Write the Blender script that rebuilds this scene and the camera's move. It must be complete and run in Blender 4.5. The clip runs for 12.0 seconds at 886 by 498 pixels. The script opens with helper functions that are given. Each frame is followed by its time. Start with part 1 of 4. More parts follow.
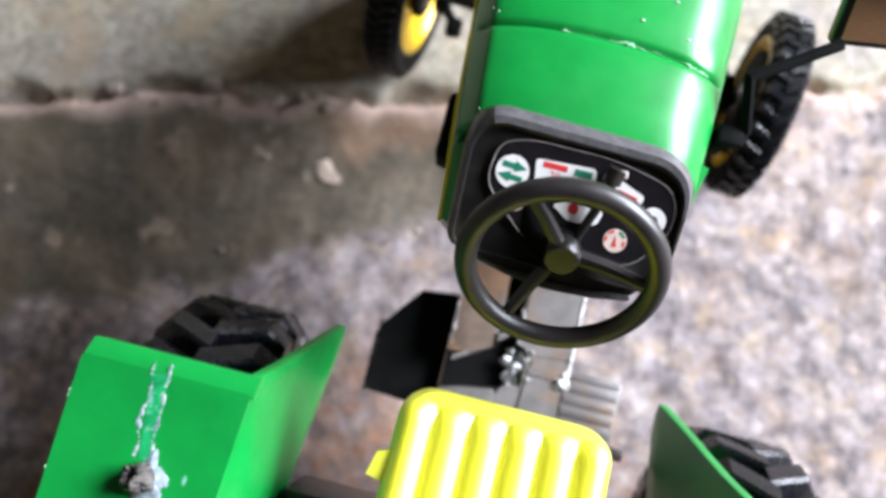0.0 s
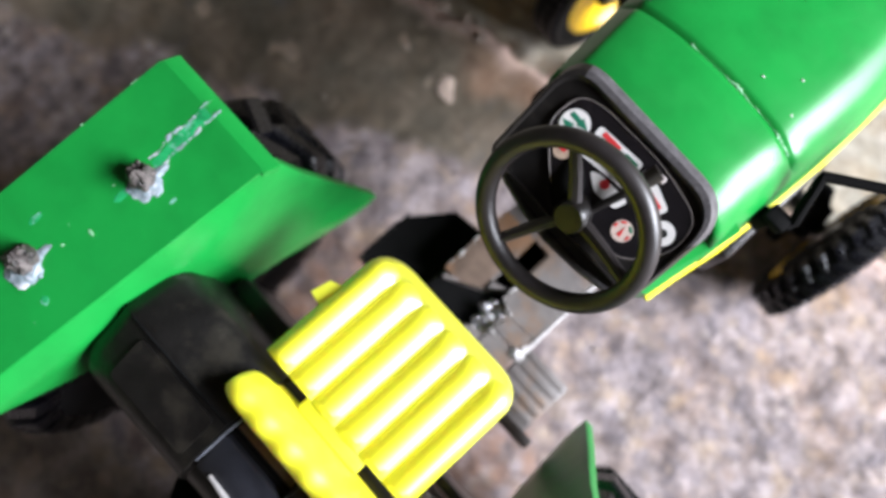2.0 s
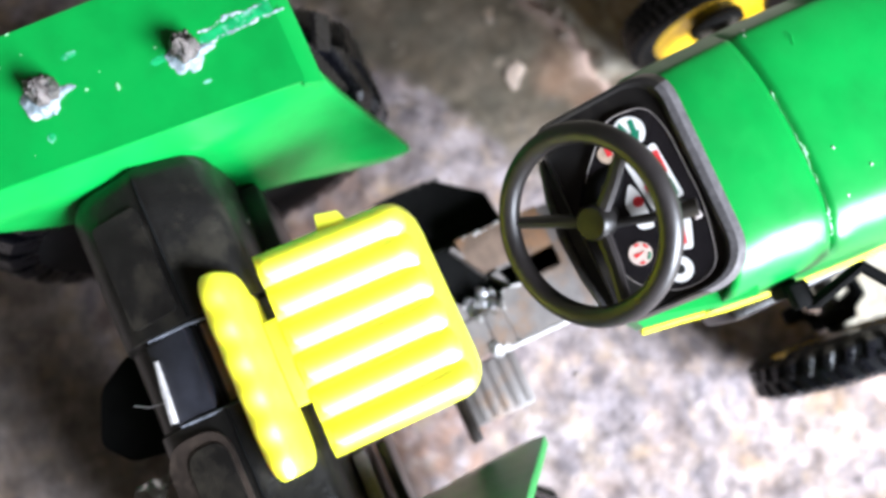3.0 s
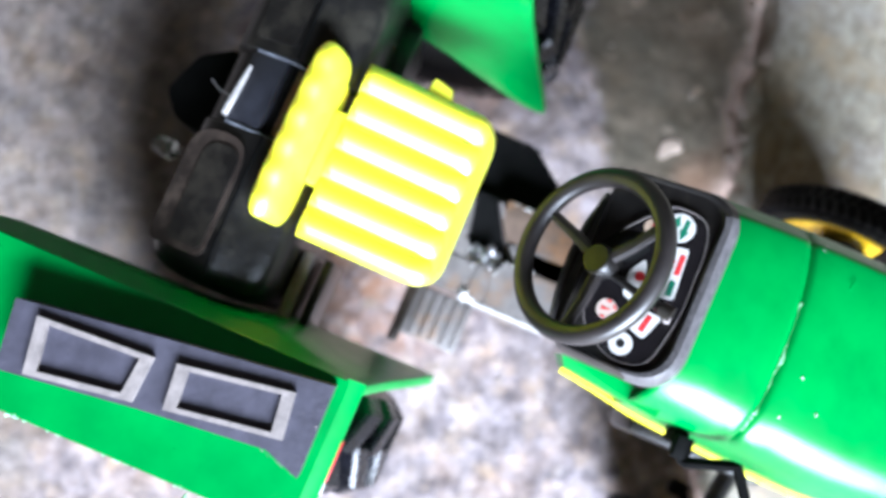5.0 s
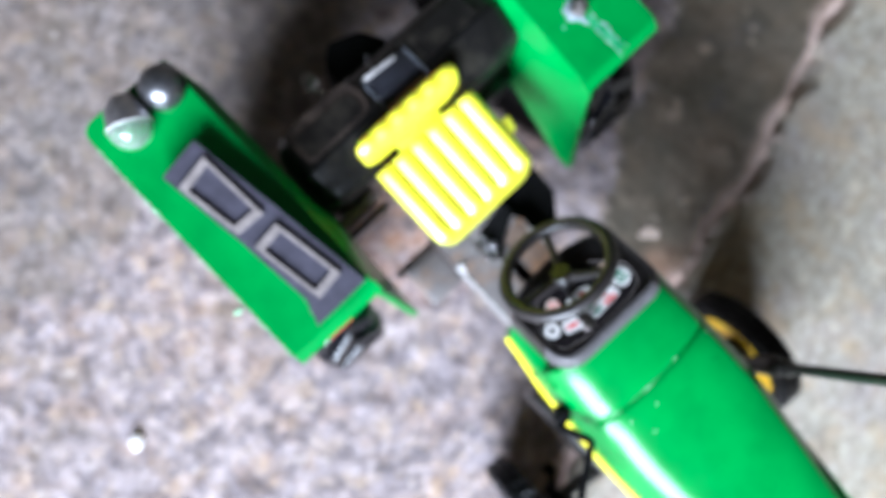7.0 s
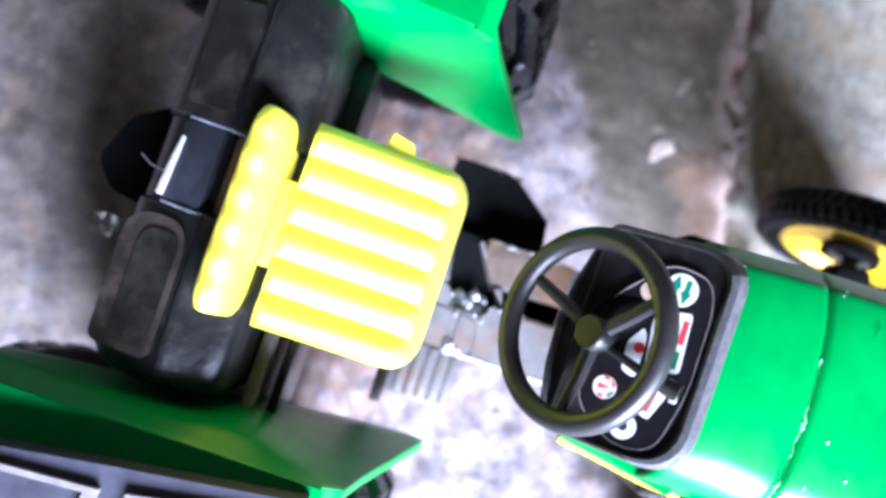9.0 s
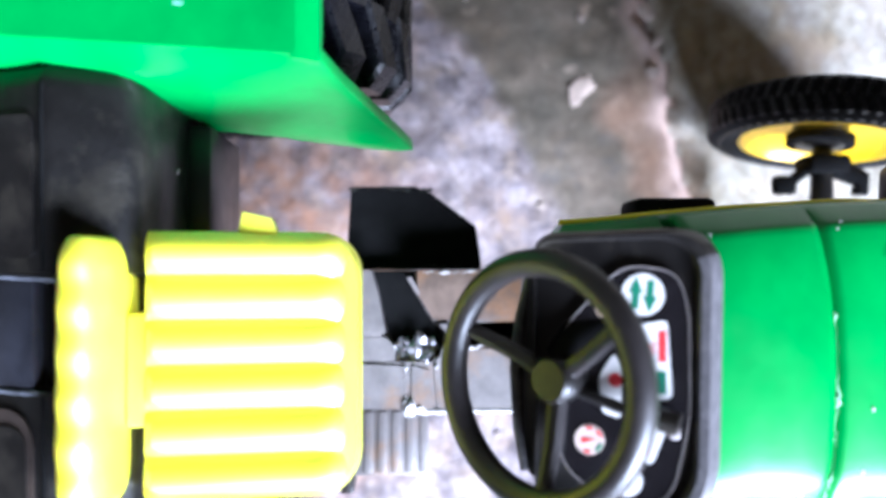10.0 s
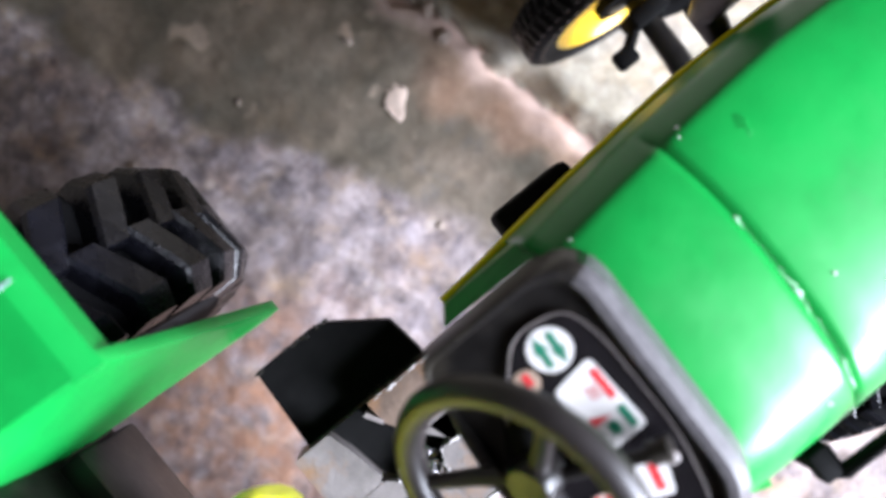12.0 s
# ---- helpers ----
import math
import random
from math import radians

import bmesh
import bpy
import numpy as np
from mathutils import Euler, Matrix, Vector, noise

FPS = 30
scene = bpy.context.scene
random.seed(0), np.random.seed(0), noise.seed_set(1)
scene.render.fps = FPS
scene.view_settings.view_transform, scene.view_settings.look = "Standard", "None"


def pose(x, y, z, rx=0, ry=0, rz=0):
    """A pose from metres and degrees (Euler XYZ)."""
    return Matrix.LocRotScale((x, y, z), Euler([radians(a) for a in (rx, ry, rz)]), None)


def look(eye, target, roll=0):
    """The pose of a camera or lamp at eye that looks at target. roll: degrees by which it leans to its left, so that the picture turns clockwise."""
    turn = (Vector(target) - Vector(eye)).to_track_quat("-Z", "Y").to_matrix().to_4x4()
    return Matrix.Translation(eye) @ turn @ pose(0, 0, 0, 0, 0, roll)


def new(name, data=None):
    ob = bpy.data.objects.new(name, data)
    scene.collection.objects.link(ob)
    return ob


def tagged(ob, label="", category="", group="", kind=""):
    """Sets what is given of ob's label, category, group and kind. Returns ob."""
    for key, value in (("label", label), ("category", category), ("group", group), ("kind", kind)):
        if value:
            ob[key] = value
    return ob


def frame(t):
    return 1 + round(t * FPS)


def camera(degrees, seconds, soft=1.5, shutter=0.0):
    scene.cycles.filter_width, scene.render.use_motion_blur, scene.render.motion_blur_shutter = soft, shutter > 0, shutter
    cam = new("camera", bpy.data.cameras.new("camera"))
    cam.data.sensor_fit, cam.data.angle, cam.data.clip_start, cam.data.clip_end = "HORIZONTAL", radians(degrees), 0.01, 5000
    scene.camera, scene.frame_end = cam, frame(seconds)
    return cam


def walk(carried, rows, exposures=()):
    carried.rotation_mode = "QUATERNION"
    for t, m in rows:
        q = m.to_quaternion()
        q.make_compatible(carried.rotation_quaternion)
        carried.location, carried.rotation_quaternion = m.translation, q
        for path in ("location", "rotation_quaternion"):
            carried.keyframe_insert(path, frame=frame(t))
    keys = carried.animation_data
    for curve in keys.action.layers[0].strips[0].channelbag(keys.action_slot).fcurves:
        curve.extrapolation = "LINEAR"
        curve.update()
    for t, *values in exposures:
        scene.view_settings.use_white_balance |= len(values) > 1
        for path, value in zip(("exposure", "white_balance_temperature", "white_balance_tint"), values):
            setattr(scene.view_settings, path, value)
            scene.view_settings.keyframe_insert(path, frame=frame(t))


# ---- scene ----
# A toy tractor on a cracked concrete floor, lit by one window; the camera hangs over it.

# ---- camera and path ----
cam = camera(55.49, 12.0, soft=3.3)
cam.data.dof.use_dof = True
cam.data.dof.focus_distance = 0.155
cam.data.dof.aperture_fstop = 10.5
PATH = [
    (0.0, -0.01585, 0.03469, 0.27340, 8.99, -0.44, 14.20),
    (0.5, -0.01582, 0.02343, 0.27216, 9.13, -1.18, 20.54),
    (1.0, -0.00551, 0.02061, 0.27626, 8.20, 0.73, 28.96),
    (1.5, 0.00691, 0.01831, 0.27848, 9.60, 1.52, 37.80),
    (2.0, 0.00908, 0.02142, 0.28182, 9.70, 0.15, 47.53),
    (2.5, 0.01214, 0.02470, 0.28128, 9.78, 0.09, 56.90),
    (3.0, 0.01455, 0.02092, 0.27478, 9.16, -1.40, 65.60),
    (3.5, 0.02089, 0.02767, 0.27165, 7.71, 0.02, 76.93),
    (3.7, 0.02624, 0.03081, 0.27154, 7.95, 0.60, 81.64),
    (5.3, 0.03047, 0.03078, 0.30710, 5.11, -3.11, 121.01),
    (5.5, 0.02910, 0.03225, 0.31707, 4.73, -2.95, 126.08),
    (6.0, 0.04232, 0.04245, 0.34767, 5.32, -3.73, 132.72),
    (6.5, 0.05354, 0.03590, 0.37235, 4.73, -5.24, 136.55),
    (6.7, 0.05508, 0.03261, 0.37863, 4.37, -5.62, 137.14),
    (8.3, 0.01991, 0.02453, 0.31262, 3.57, -2.16, 121.93),
    (8.5, 0.01576, 0.02905, 0.30183, 4.03, -1.17, 118.35),
    (9.0, 0.00484, 0.02733, 0.27661, 3.01, -2.51, 108.71),
    (9.5, -0.00938, 0.03352, 0.25807, 1.32, -2.68, 99.74),
    (10.0, -0.01566, 0.03994, 0.24450, 1.32, -2.85, 89.88),
    (10.5, -0.02142, 0.04209, 0.23447, 1.22, -3.10, 79.75),
    (11.0, -0.02952, 0.04690, 0.23273, 2.00, -3.52, 70.12),
    (11.5, -0.03074, 0.05620, 0.23547, 2.37, -2.51, 59.77),
    (12.0, -0.03193, 0.06821, 0.23158, 0.76, -2.23, 50.86),
]
EXPOSURES = [(0.0, 0.48, 6400, 13), (1.0, 0.5, 6450, 14), (1.5, 0.4, 6550, 15), (2.0, 0.25, 6600, 15), (2.5, 0.6, 6500, 14), (3.0, 0.9, 6300, 12), (3.5, 0.88, 6200, 10),
             (5.5, 0.92, 5750, 10), (6.5, 0.42, 5800, 11), (8.5, 0.98, 5650, 14), (9.0, 1.25, 5300, 20), (9.5, 1.25, 5300, 20), (10.5, 0.85, 5750, 14), (11.3, 0.72, 5950, 15), (12.0, 0.92, 6200, 17)]
walk(cam, [(t, pose(x, y, z, a, b, c)) for t, x, y, z, a, b, c in PATH], EXPOSURES)

# ---- light ----
world = bpy.data.worlds.new("sky")
scene.world = world
world.use_nodes = True
wn = world.node_tree
sky = wn.nodes.new("ShaderNodeTexSky")
sky.sky_type, sky.sun_disc, sky.sun_elevation, sky.sun_rotation = "NISHITA", False, radians(29), radians(60)
wn.links.new(sky.outputs[0], wn.nodes["Background"].inputs[0])
wn.nodes["Background"].inputs[1].default_value = 0.08

# The room is turned so that its window wall faces the tractor's front right.
ROOM = pose(0, 0.05, 0, 0, 0, 31)      # local +x runs towards the window
WALL_X, WIN_Z, WIN_W, WIN_H = 1.1, 0.69, 0.90, 0.56
lamp_data = bpy.data.lights.new("window_daylight", "AREA")
lamp_data.shape, lamp_data.size, lamp_data.size_y = "RECTANGLE", WIN_W, WIN_H
lamp_data.energy, lamp_data.color = 66.0, (0.84, 0.91, 1.0)
window_daylight = new("window_daylight", lamp_data)
_e = ROOM @ Vector((WALL_X + 0.02, 0, WIN_Z))
window_daylight.matrix_world = look(_e, ROOM @ Vector((0, 0, 0.05)))


# ---- materials ----
def material(name, base, rough=0.5, metal=0.0, vary=0.15, scale=150.0, bump=0.0, bump_scale=600.0, second=None,
             second_scale=40.0, second_amount=0.5, spec=0.5, coat=0.0, rough_vary=0.1, coat_rough=0.12, coat_ior=1.5):
    """A procedural surface: base colour varied at two scales, with a fine relief and uneven gloss."""
    m = bpy.data.materials.new(name)
    m.use_nodes = True
    nt, nodes = m.node_tree, m.node_tree.nodes
    b = nodes["Principled BSDF"]
    co = nodes.new("ShaderNodeTexCoord")

    def fractal(size, detail=4.0, roughness=0.6):
        n = nodes.new("ShaderNodeTexNoise")
        n.inputs["Scale"].default_value, n.inputs["Detail"].default_value = size, detail
        n.inputs["Roughness"].default_value = roughness
        nt.links.new(co.outputs["Object"], n.inputs["Vector"])
        return n.outputs["Fac"]

    def ramp(fac, a, c):
        r = nodes.new("ShaderNodeValToRGB")
        r.color_ramp.elements[0].position, r.color_ramp.elements[1].position = a, c
        nt.links.new(fac, r.inputs[0])
        return r.outputs[0]

    def mix(fac, one, two):
        x = nodes.new("ShaderNodeMix")
        x.data_type = "RGBA"
        for value, key in ((fac, 0), (one, 6), (two, 7)):
            if isinstance(value, (int, float)):
                x.inputs[key].default_value = value
            elif isinstance(value, tuple):
                x.inputs[key].default_value = (*value, 1)
            else:
                nt.links.new(value, x.inputs[key])
        return x.outputs[2]

    lo = tuple(c * (1 - vary) for c in base)
    hi = tuple(min(1, c * (1 + vary)) for c in base)
    colour = mix(ramp(fractal(scale), 0.35, 0.65), lo, hi)
    if second:
        colour = mix(ramp(fractal(second_scale, 6.0, 0.65), 0.62 - 0.25 * second_amount, 0.75 - 0.2 * second_amount), colour, second)
    nt.links.new(colour, b.inputs["Base Color"])
    rr = nodes.new("ShaderNodeMapRange")
    rr.inputs["To Min"].default_value, rr.inputs["To Max"].default_value = max(0.03, rough - rough_vary), min(1, rough + rough_vary)
    nt.links.new(fractal(scale * 2.3), rr.inputs["Value"])
    nt.links.new(rr.outputs[0], b.inputs["Roughness"])
    b.inputs["Metallic"].default_value = metal
    b.inputs["Specular IOR Level"].default_value = spec
    b.inputs["Coat Weight"].default_value = coat
    b.inputs["Coat Roughness"].default_value = coat_rough
    b.inputs["Coat IOR"].default_value = coat_ior
    if bump:
        bm = nodes.new("ShaderNodeBump")
        bm.inputs["Strength"].default_value, bm.inputs["Distance"].default_value = bump, 0.0006
        nt.links.new(fractal(bump_scale, 5.0), bm.inputs["Height"])
        nt.links.new(bm.outputs[0], b.inputs["Normal"])
    return m


GREEN = material("green_plastic", (0.0016, 0.214, 0.033), 0.36, vary=0.12, scale=60, bump=0.12, bump_scale=130, second=(0.0018, 0.244, 0.038), second_scale=25, coat=0.2, spec=0.36, coat_rough=0.28)
YELLOW = material("yellow_plastic", (0.93, 0.87, 0.006), 0.45, vary=0.04, scale=90, bump=0.05, bump_scale=400, coat=1.0, spec=0.9, coat_rough=0.5, coat_ior=2.05)
for _key, _value in (("Subsurface Weight", 0.6), ("Subsurface Scale", 0.005)):
    YELLOW.node_tree.nodes["Principled BSDF"].inputs[_key].default_value = _value
YELLOW.node_tree.nodes["Principled BSDF"].inputs["Subsurface Radius"].default_value = (1.0, 0.8, 0.05)
STRIPE = material("yellow_stripe_plastic", (0.82, 0.72, 0.003), 0.42, vary=0.08, scale=90, spec=0.3)
RIM_YELLOW = material("rim_yellow_plastic", (0.80, 0.49, 0.003), 0.3, vary=0.08, scale=90, spec=0.4)
BLACK = material("black_plastic", (0.009, 0.008, 0.0075), 0.33, spec=0.45, vary=0.3, scale=120, bump=0.12, bump_scale=900, second=(0.03, 0.026, 0.02), second_scale=60)
WHEEL_BLACK = material("smooth_black_plastic", (0.022, 0.0185, 0.018), 0.40, spec=0.55, vary=0.25, scale=120, bump=0.08, bump_scale=500)
BEZEL = material("dusty_sheen_bezel", (0.075, 0.070, 0.073), 0.45, spec=0.5, vary=0.25, scale=700, bump=0.12, bump_scale=1200, second=(0.13, 0.122, 0.128), second_scale=1300, second_amount=0.3)
FILM = material("dried_glue_film", (0.010, 0.27, 0.085), 0.2, vary=0.3, scale=400, second=(0.18, 0.42, 0.34), second_scale=380, second_amount=0.4)
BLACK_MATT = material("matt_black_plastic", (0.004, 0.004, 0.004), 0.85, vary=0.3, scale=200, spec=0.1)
BLACK_GLOSS = material("gloss_black_label", (0.008, 0.007, 0.008), 0.22, vary=0.2, scale=200, bump=0.03)
HOUSING = material("worn_black_housing", (0.007, 0.0065, 0.006), 0.33, spec=0.38, vary=0.35, scale=90, bump=0.22, bump_scale=500, second=(0.020, 0.018, 0.014), second_scale=110, second_amount=0.45)
DUSTY_HOUSING = material("dusty_brown_housing", (0.030, 0.022, 0.018), 0.45, spec=0.4, vary=0.35, scale=90, bump=0.15, bump_scale=700, second=(0.062, 0.046, 0.036), second_scale=120, second_amount=0.5)
LATCH = material("blue_grey_plastic", (0.022, 0.023, 0.030), 0.36, spec=0.5, vary=0.25, scale=200, bump=0.12, bump_scale=900)
LATCH_EDGE = material("worn_blue_grey_edge", (0.16, 0.17, 0.20), 0.3, vary=0.3, scale=300, bump=0.2, second=(0.05, 0.055, 0.06), second_scale=250, second_amount=0.5)
GROOVE = material("tyre_groove_rubber", (0.004, 0.004, 0.005), 0.85, vary=0.3, scale=130, spec=0.2)
RUBBER = material("tyre_rubber", (0.0035, 0.0035, 0.0055), 0.28, spec=0.42, vary=0.3, scale=130, bump=0.3, bump_scale=900, second=(0.010, 0.010, 0.014), second_scale=90, second_amount=0.3)
AGED = material("aged_label", (0.38, 0.28, 0.21), 0.45, vary=0.2, scale=500)
WORN_LIT = material("worn_and_lit_edge", (0.40, 0.38, 0.37), 0.4, vary=0.25, scale=300, bump=0.3)
GREY = material("dusty_grey_plastic", (0.15, 0.135, 0.128), 0.42, vary=0.2, scale=160, bump=0.25, bump_scale=1200, second=(0.20, 0.12, 0.07), second_scale=70, second_amount=0.4)
RUSTY = material("brown_stained_plastic", (0.15, 0.105, 0.08), 0.42, vary=0.3, scale=160, bump=0.25, bump_scale=1200, second=(0.26, 0.13, 0.06), second_scale=60, second_amount=0.5)
CONSOLE = material("charcoal_plastic", (0.055, 0.052, 0.07), 0.42, vary=0.2, scale=200, bump=0.15, bump_scale=900)
TAUPE = material("worn_taupe_edge", (0.23, 0.20, 0.19), 0.5, vary=0.2, scale=300, bump=0.2)
PINK_LABEL = material("pinkish_label", (0.56, 0.44, 0.38), 0.45, vary=0.12, scale=400)
WHITE = material("white_label", (0.64, 0.62, 0.60), 0.4, vary=0.05, scale=200)
RED = material("red_print", (0.55, 0.03, 0.035), 0.4, vary=0.1, scale=300)
PRINT_GREEN = material("green_print", (0.01, 0.16, 0.09), 0.4, vary=0.1, scale=300)
PRINT_BLACK = material("black_print", (0.01, 0.01, 0.01), 0.4, vary=0.1, scale=300)
GLUE = material("dried_glue", (0.23, 0.29, 0.32), 0.22, vary=0.35, scale=500, bump=0.6, bump_scale=1500, second=(0.52, 0.52, 0.55), second_scale=400, second_amount=0.4)
STUB = material("broken_plastic_stub", (0.125, 0.104, 0.098), 0.5, vary=0.5, scale=700, bump=0.8, bump_scale=1200, second=(0.02, 0.018, 0.016), second_scale=350, second_amount=0.6)
FLASH = material("pale_moulding_flash", (0.28, 0.55, 0.33), 0.35, vary=0.2, scale=500)
GUNMETAL = material("dark_chromed_plastic", (0.17, 0.17, 0.18), 0.36, metal=0.9, vary=0.2, scale=200)
DULL_METAL = material("dull_metal", (0.42, 0.41, 0.43), 0.36, metal=0.9, vary=0.2, scale=200)
METAL = material("bright_metal", (0.50, 0.50, 0.52), 0.42, metal=1.0, vary=0.1, scale=200)
# Brown tint stands for the surroundings that the mirror reflects.
MIRROR = material("brown_reflection_mirror", (0.80, 0.50, 0.32), 0.08, metal=1.0, vary=0.03, scale=100, rough_vary=0.02)
CHIP = material("plaster_chip", (0.36, 0.29, 0.24), 0.8, vary=0.2, scale=300, bump=0.4)
PALE_CHIP = material("pale_plaster_chip", (0.56, 0.44, 0.36), 0.8, vary=0.15, scale=300, bump=0.4)
WALL = material("cream_plaster", (0.32, 0.285, 0.23), 0.9, vary=0.08, scale=6, bump=0.1, bump_scale=80)
CEILING = material("brown_ceiling", (0.105, 0.082, 0.062), 0.9, vary=0.05, scale=5)

CLEAR = bpy.data.materials.new("clear_plastic")
CLEAR.use_nodes = True
_p = CLEAR.node_tree.nodes["Principled BSDF"]
_p.inputs["Base Color"].default_value = (0.93, 0.95, 0.95, 1)
_p.inputs["Transmission Weight"].default_value, _p.inputs["Roughness"].default_value, _p.inputs["IOR"].default_value = 0.92, 0.16, 1.46


def concrete(name, low, high, warm, stain, speck, grain, stain_amount, lifted_rust=None, lifted_rust_at=None, skin=None):
    """Weathered floor: mottling of two greys, brown stains, pale grit and a fine relief."""
    m = bpy.data.materials.new(name)
    m.use_nodes = True
    nt, nodes = m.node_tree, m.node_tree.nodes
    b = nodes["Principled BSDF"]
    co = nodes.new("ShaderNodeTexCoord")

    def tex(kind, size, detail=5.0, rough=0.6):
        n = nodes.new(kind)
        n.inputs["Scale"].default_value = size
        if kind == "ShaderNodeTexNoise":
            n.inputs["Detail"].default_value, n.inputs["Roughness"].default_value = detail, rough
        nt.links.new(co.outputs["Object"], n.inputs["Vector"])
        return n

    def ramp(fac, a, c):
        r = nodes.new("ShaderNodeMapRange")
        r.inputs["From Min"].default_value, r.inputs["From Max"].default_value = a, c
        nt.links.new(fac, r.inputs["Value"])
        return r.outputs[0]

    def mix(fac, one, two):
        x = nodes.new("ShaderNodeMix")
        x.data_type = "RGBA"
        nt.links.new(fac, x.inputs[0])
        for value, key in ((one, 6), (two, 7)):
            if isinstance(value, tuple):
                x.inputs[key].default_value = (*value, 1)
            else:
                nt.links.new(value, x.inputs[key])
        return x.outputs[2]

    c = mix(ramp(tex("ShaderNodeTexNoise", 115, 4.0, 0.62).outputs["Fac"], 0.36, 0.62), low, high)
    c = mix(ramp(tex("ShaderNodeTexNoise", 90, 3.0, 0.55).outputs["Fac"], 0.52, 0.70), c, warm)
    c = mix(ramp(tex("ShaderNodeTexNoise", 17, 5.0, 0.65).outputs["Fac"], 0.62 - stain_amount, 0.80 - stain_amount), c, stain)
    dark = tuple(0.62 * v for v in low)
    c = mix(ramp(tex("ShaderNodeTexNoise", 61, 4.0, 0.7).outputs["Fac"], 0.55, 0.72), c, dark)
    grit = tex("ShaderNodeTexVoronoi", grain)
    c = mix(ramp(grit.outputs["Distance"], 0.22, 0.08), c, speck)
    # Rust-brown patch, its colour also lifted to stand for fill light.
    if lifted_rust:
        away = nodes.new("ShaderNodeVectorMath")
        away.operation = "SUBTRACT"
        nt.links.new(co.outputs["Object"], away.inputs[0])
        away.inputs[1].default_value = lifted_rust_at
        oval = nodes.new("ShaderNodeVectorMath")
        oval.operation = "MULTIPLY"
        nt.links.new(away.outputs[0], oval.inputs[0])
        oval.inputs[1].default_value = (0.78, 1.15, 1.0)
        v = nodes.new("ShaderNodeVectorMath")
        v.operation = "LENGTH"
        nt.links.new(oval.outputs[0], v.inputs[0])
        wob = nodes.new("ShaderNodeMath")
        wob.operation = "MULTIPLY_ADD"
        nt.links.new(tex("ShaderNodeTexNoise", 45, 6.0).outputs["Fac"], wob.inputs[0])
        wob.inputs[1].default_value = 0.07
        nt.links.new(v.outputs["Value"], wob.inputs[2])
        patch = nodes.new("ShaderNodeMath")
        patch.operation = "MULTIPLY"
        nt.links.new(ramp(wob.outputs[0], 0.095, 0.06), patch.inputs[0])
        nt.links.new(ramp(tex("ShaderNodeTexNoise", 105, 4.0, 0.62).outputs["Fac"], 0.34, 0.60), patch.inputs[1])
        c = mix(patch.outputs[0], c, lifted_rust)
    worn = None
    if skin:
        at = nodes.new("ShaderNodeAttribute")
        at.attribute_name = "skin"
        worn = at.outputs["Fac"]
        mud = mix(ramp(tex("ShaderNodeTexNoise", 38, 5.0, 0.6).outputs["Fac"], 0.40, 0.66), skin[0], skin[1])
        mud = mix(ramp(tex("ShaderNodeTexNoise", 31, 5.0, 0.7).outputs["Fac"], 0.56, 0.70), mud, skin[3])
        mud = mix(ramp(tex("ShaderNodeTexNoise", 72, 2.0, 0.5).outputs["Fac"], 0.655, 0.72), mud, skin[2])
        c = mix(worn, c, mud)
        at = nodes.new("ShaderNodeAttribute")
        at.attribute_name = "clay"
        c = mix(at.outputs["Fac"], c, mix(ramp(tex("ShaderNodeTexNoise", 95, 4.0, 0.6).outputs["Fac"], 0.38, 0.66), (0.25, 0.152, 0.098), (0.36, 0.245, 0.172)))
        at = nodes.new("ShaderNodeAttribute")
        at.attribute_name = "lip"
        c = mix(at.outputs["Fac"], c, (0.64, 0.48, 0.41))
    lumps = tex("ShaderNodeTexVoronoi", 2.0 * grain)
    lumps.inputs["Randomness"].default_value = 1.0
    bent = nodes.new("ShaderNodeVectorMath")
    bent.operation = "MULTIPLY_ADD"
    warp = tex("ShaderNodeTexNoise", 160, 3.0, 0.6)
    nt.links.new(warp.outputs["Color"], bent.inputs[0])
    bent.inputs[1].default_value = (0.006, 0.006, 0.006)
    nt.links.new(co.outputs["Object"], bent.inputs[2])
    nt.links.new(bent.outputs[0], lumps.inputs["Vector"])
    pick = nodes.new("ShaderNodeSeparateColor")
    nt.links.new(lumps.outputs["Color"], pick.inputs[0])
    pebble = nodes.new("ShaderNodeMix")
    pebble.data_type, pebble.blend_type = "RGBA", "MULTIPLY"
    pebble.inputs[0].default_value = 0.35
    if worn:
        nt.links.new(ramp(worn, 1.35, 0.0), pebble.inputs[0])
    nt.links.new(c, pebble.inputs[6])
    nt.links.new(mix(pick.outputs[0], (0.80, 0.79, 0.82), (1.20, 1.16, 1.11)), pebble.inputs[7])
    c = pebble.outputs[2]
    fine = nodes.new("ShaderNodeMix")
    fine.data_type, fine.blend_type = "RGBA", "MULTIPLY"
    fine.inputs[0].default_value = 1.0
    if worn:
        nt.links.new(ramp(worn, 2.2, 0.0), fine.inputs[0])
    tone = mix(ramp(tex("ShaderNodeTexNoise", 240, 5.0, 0.7).outputs["Fac"], 0.36, 0.64), (0.72, 0.69, 0.67), (1.16, 1.17, 1.19))
    tone = mix(ramp(tex("ShaderNodeTexNoise", 52, 4.0, 0.6).outputs["Fac"], 0.50, 0.68), tone, (0.98, 0.86, 0.74))
    nt.links.new(c, fine.inputs[6])
    nt.links.new(tone, fine.inputs[7])
    nt.links.new(fine.outputs[2], b.inputs["Base Color"])
    b.inputs["Roughness"].default_value = 0.75
    b.inputs["Specular IOR Level"].default_value = 0.35
    bp = nodes.new("ShaderNodeBump")
    bp.inputs["Strength"].default_value, bp.inputs["Distance"].default_value = 0.55, 0.0014
    nt.links.new(tex("ShaderNodeTexNoise", 260, 6.0, 0.7).outputs["Fac"], bp.inputs["Height"])
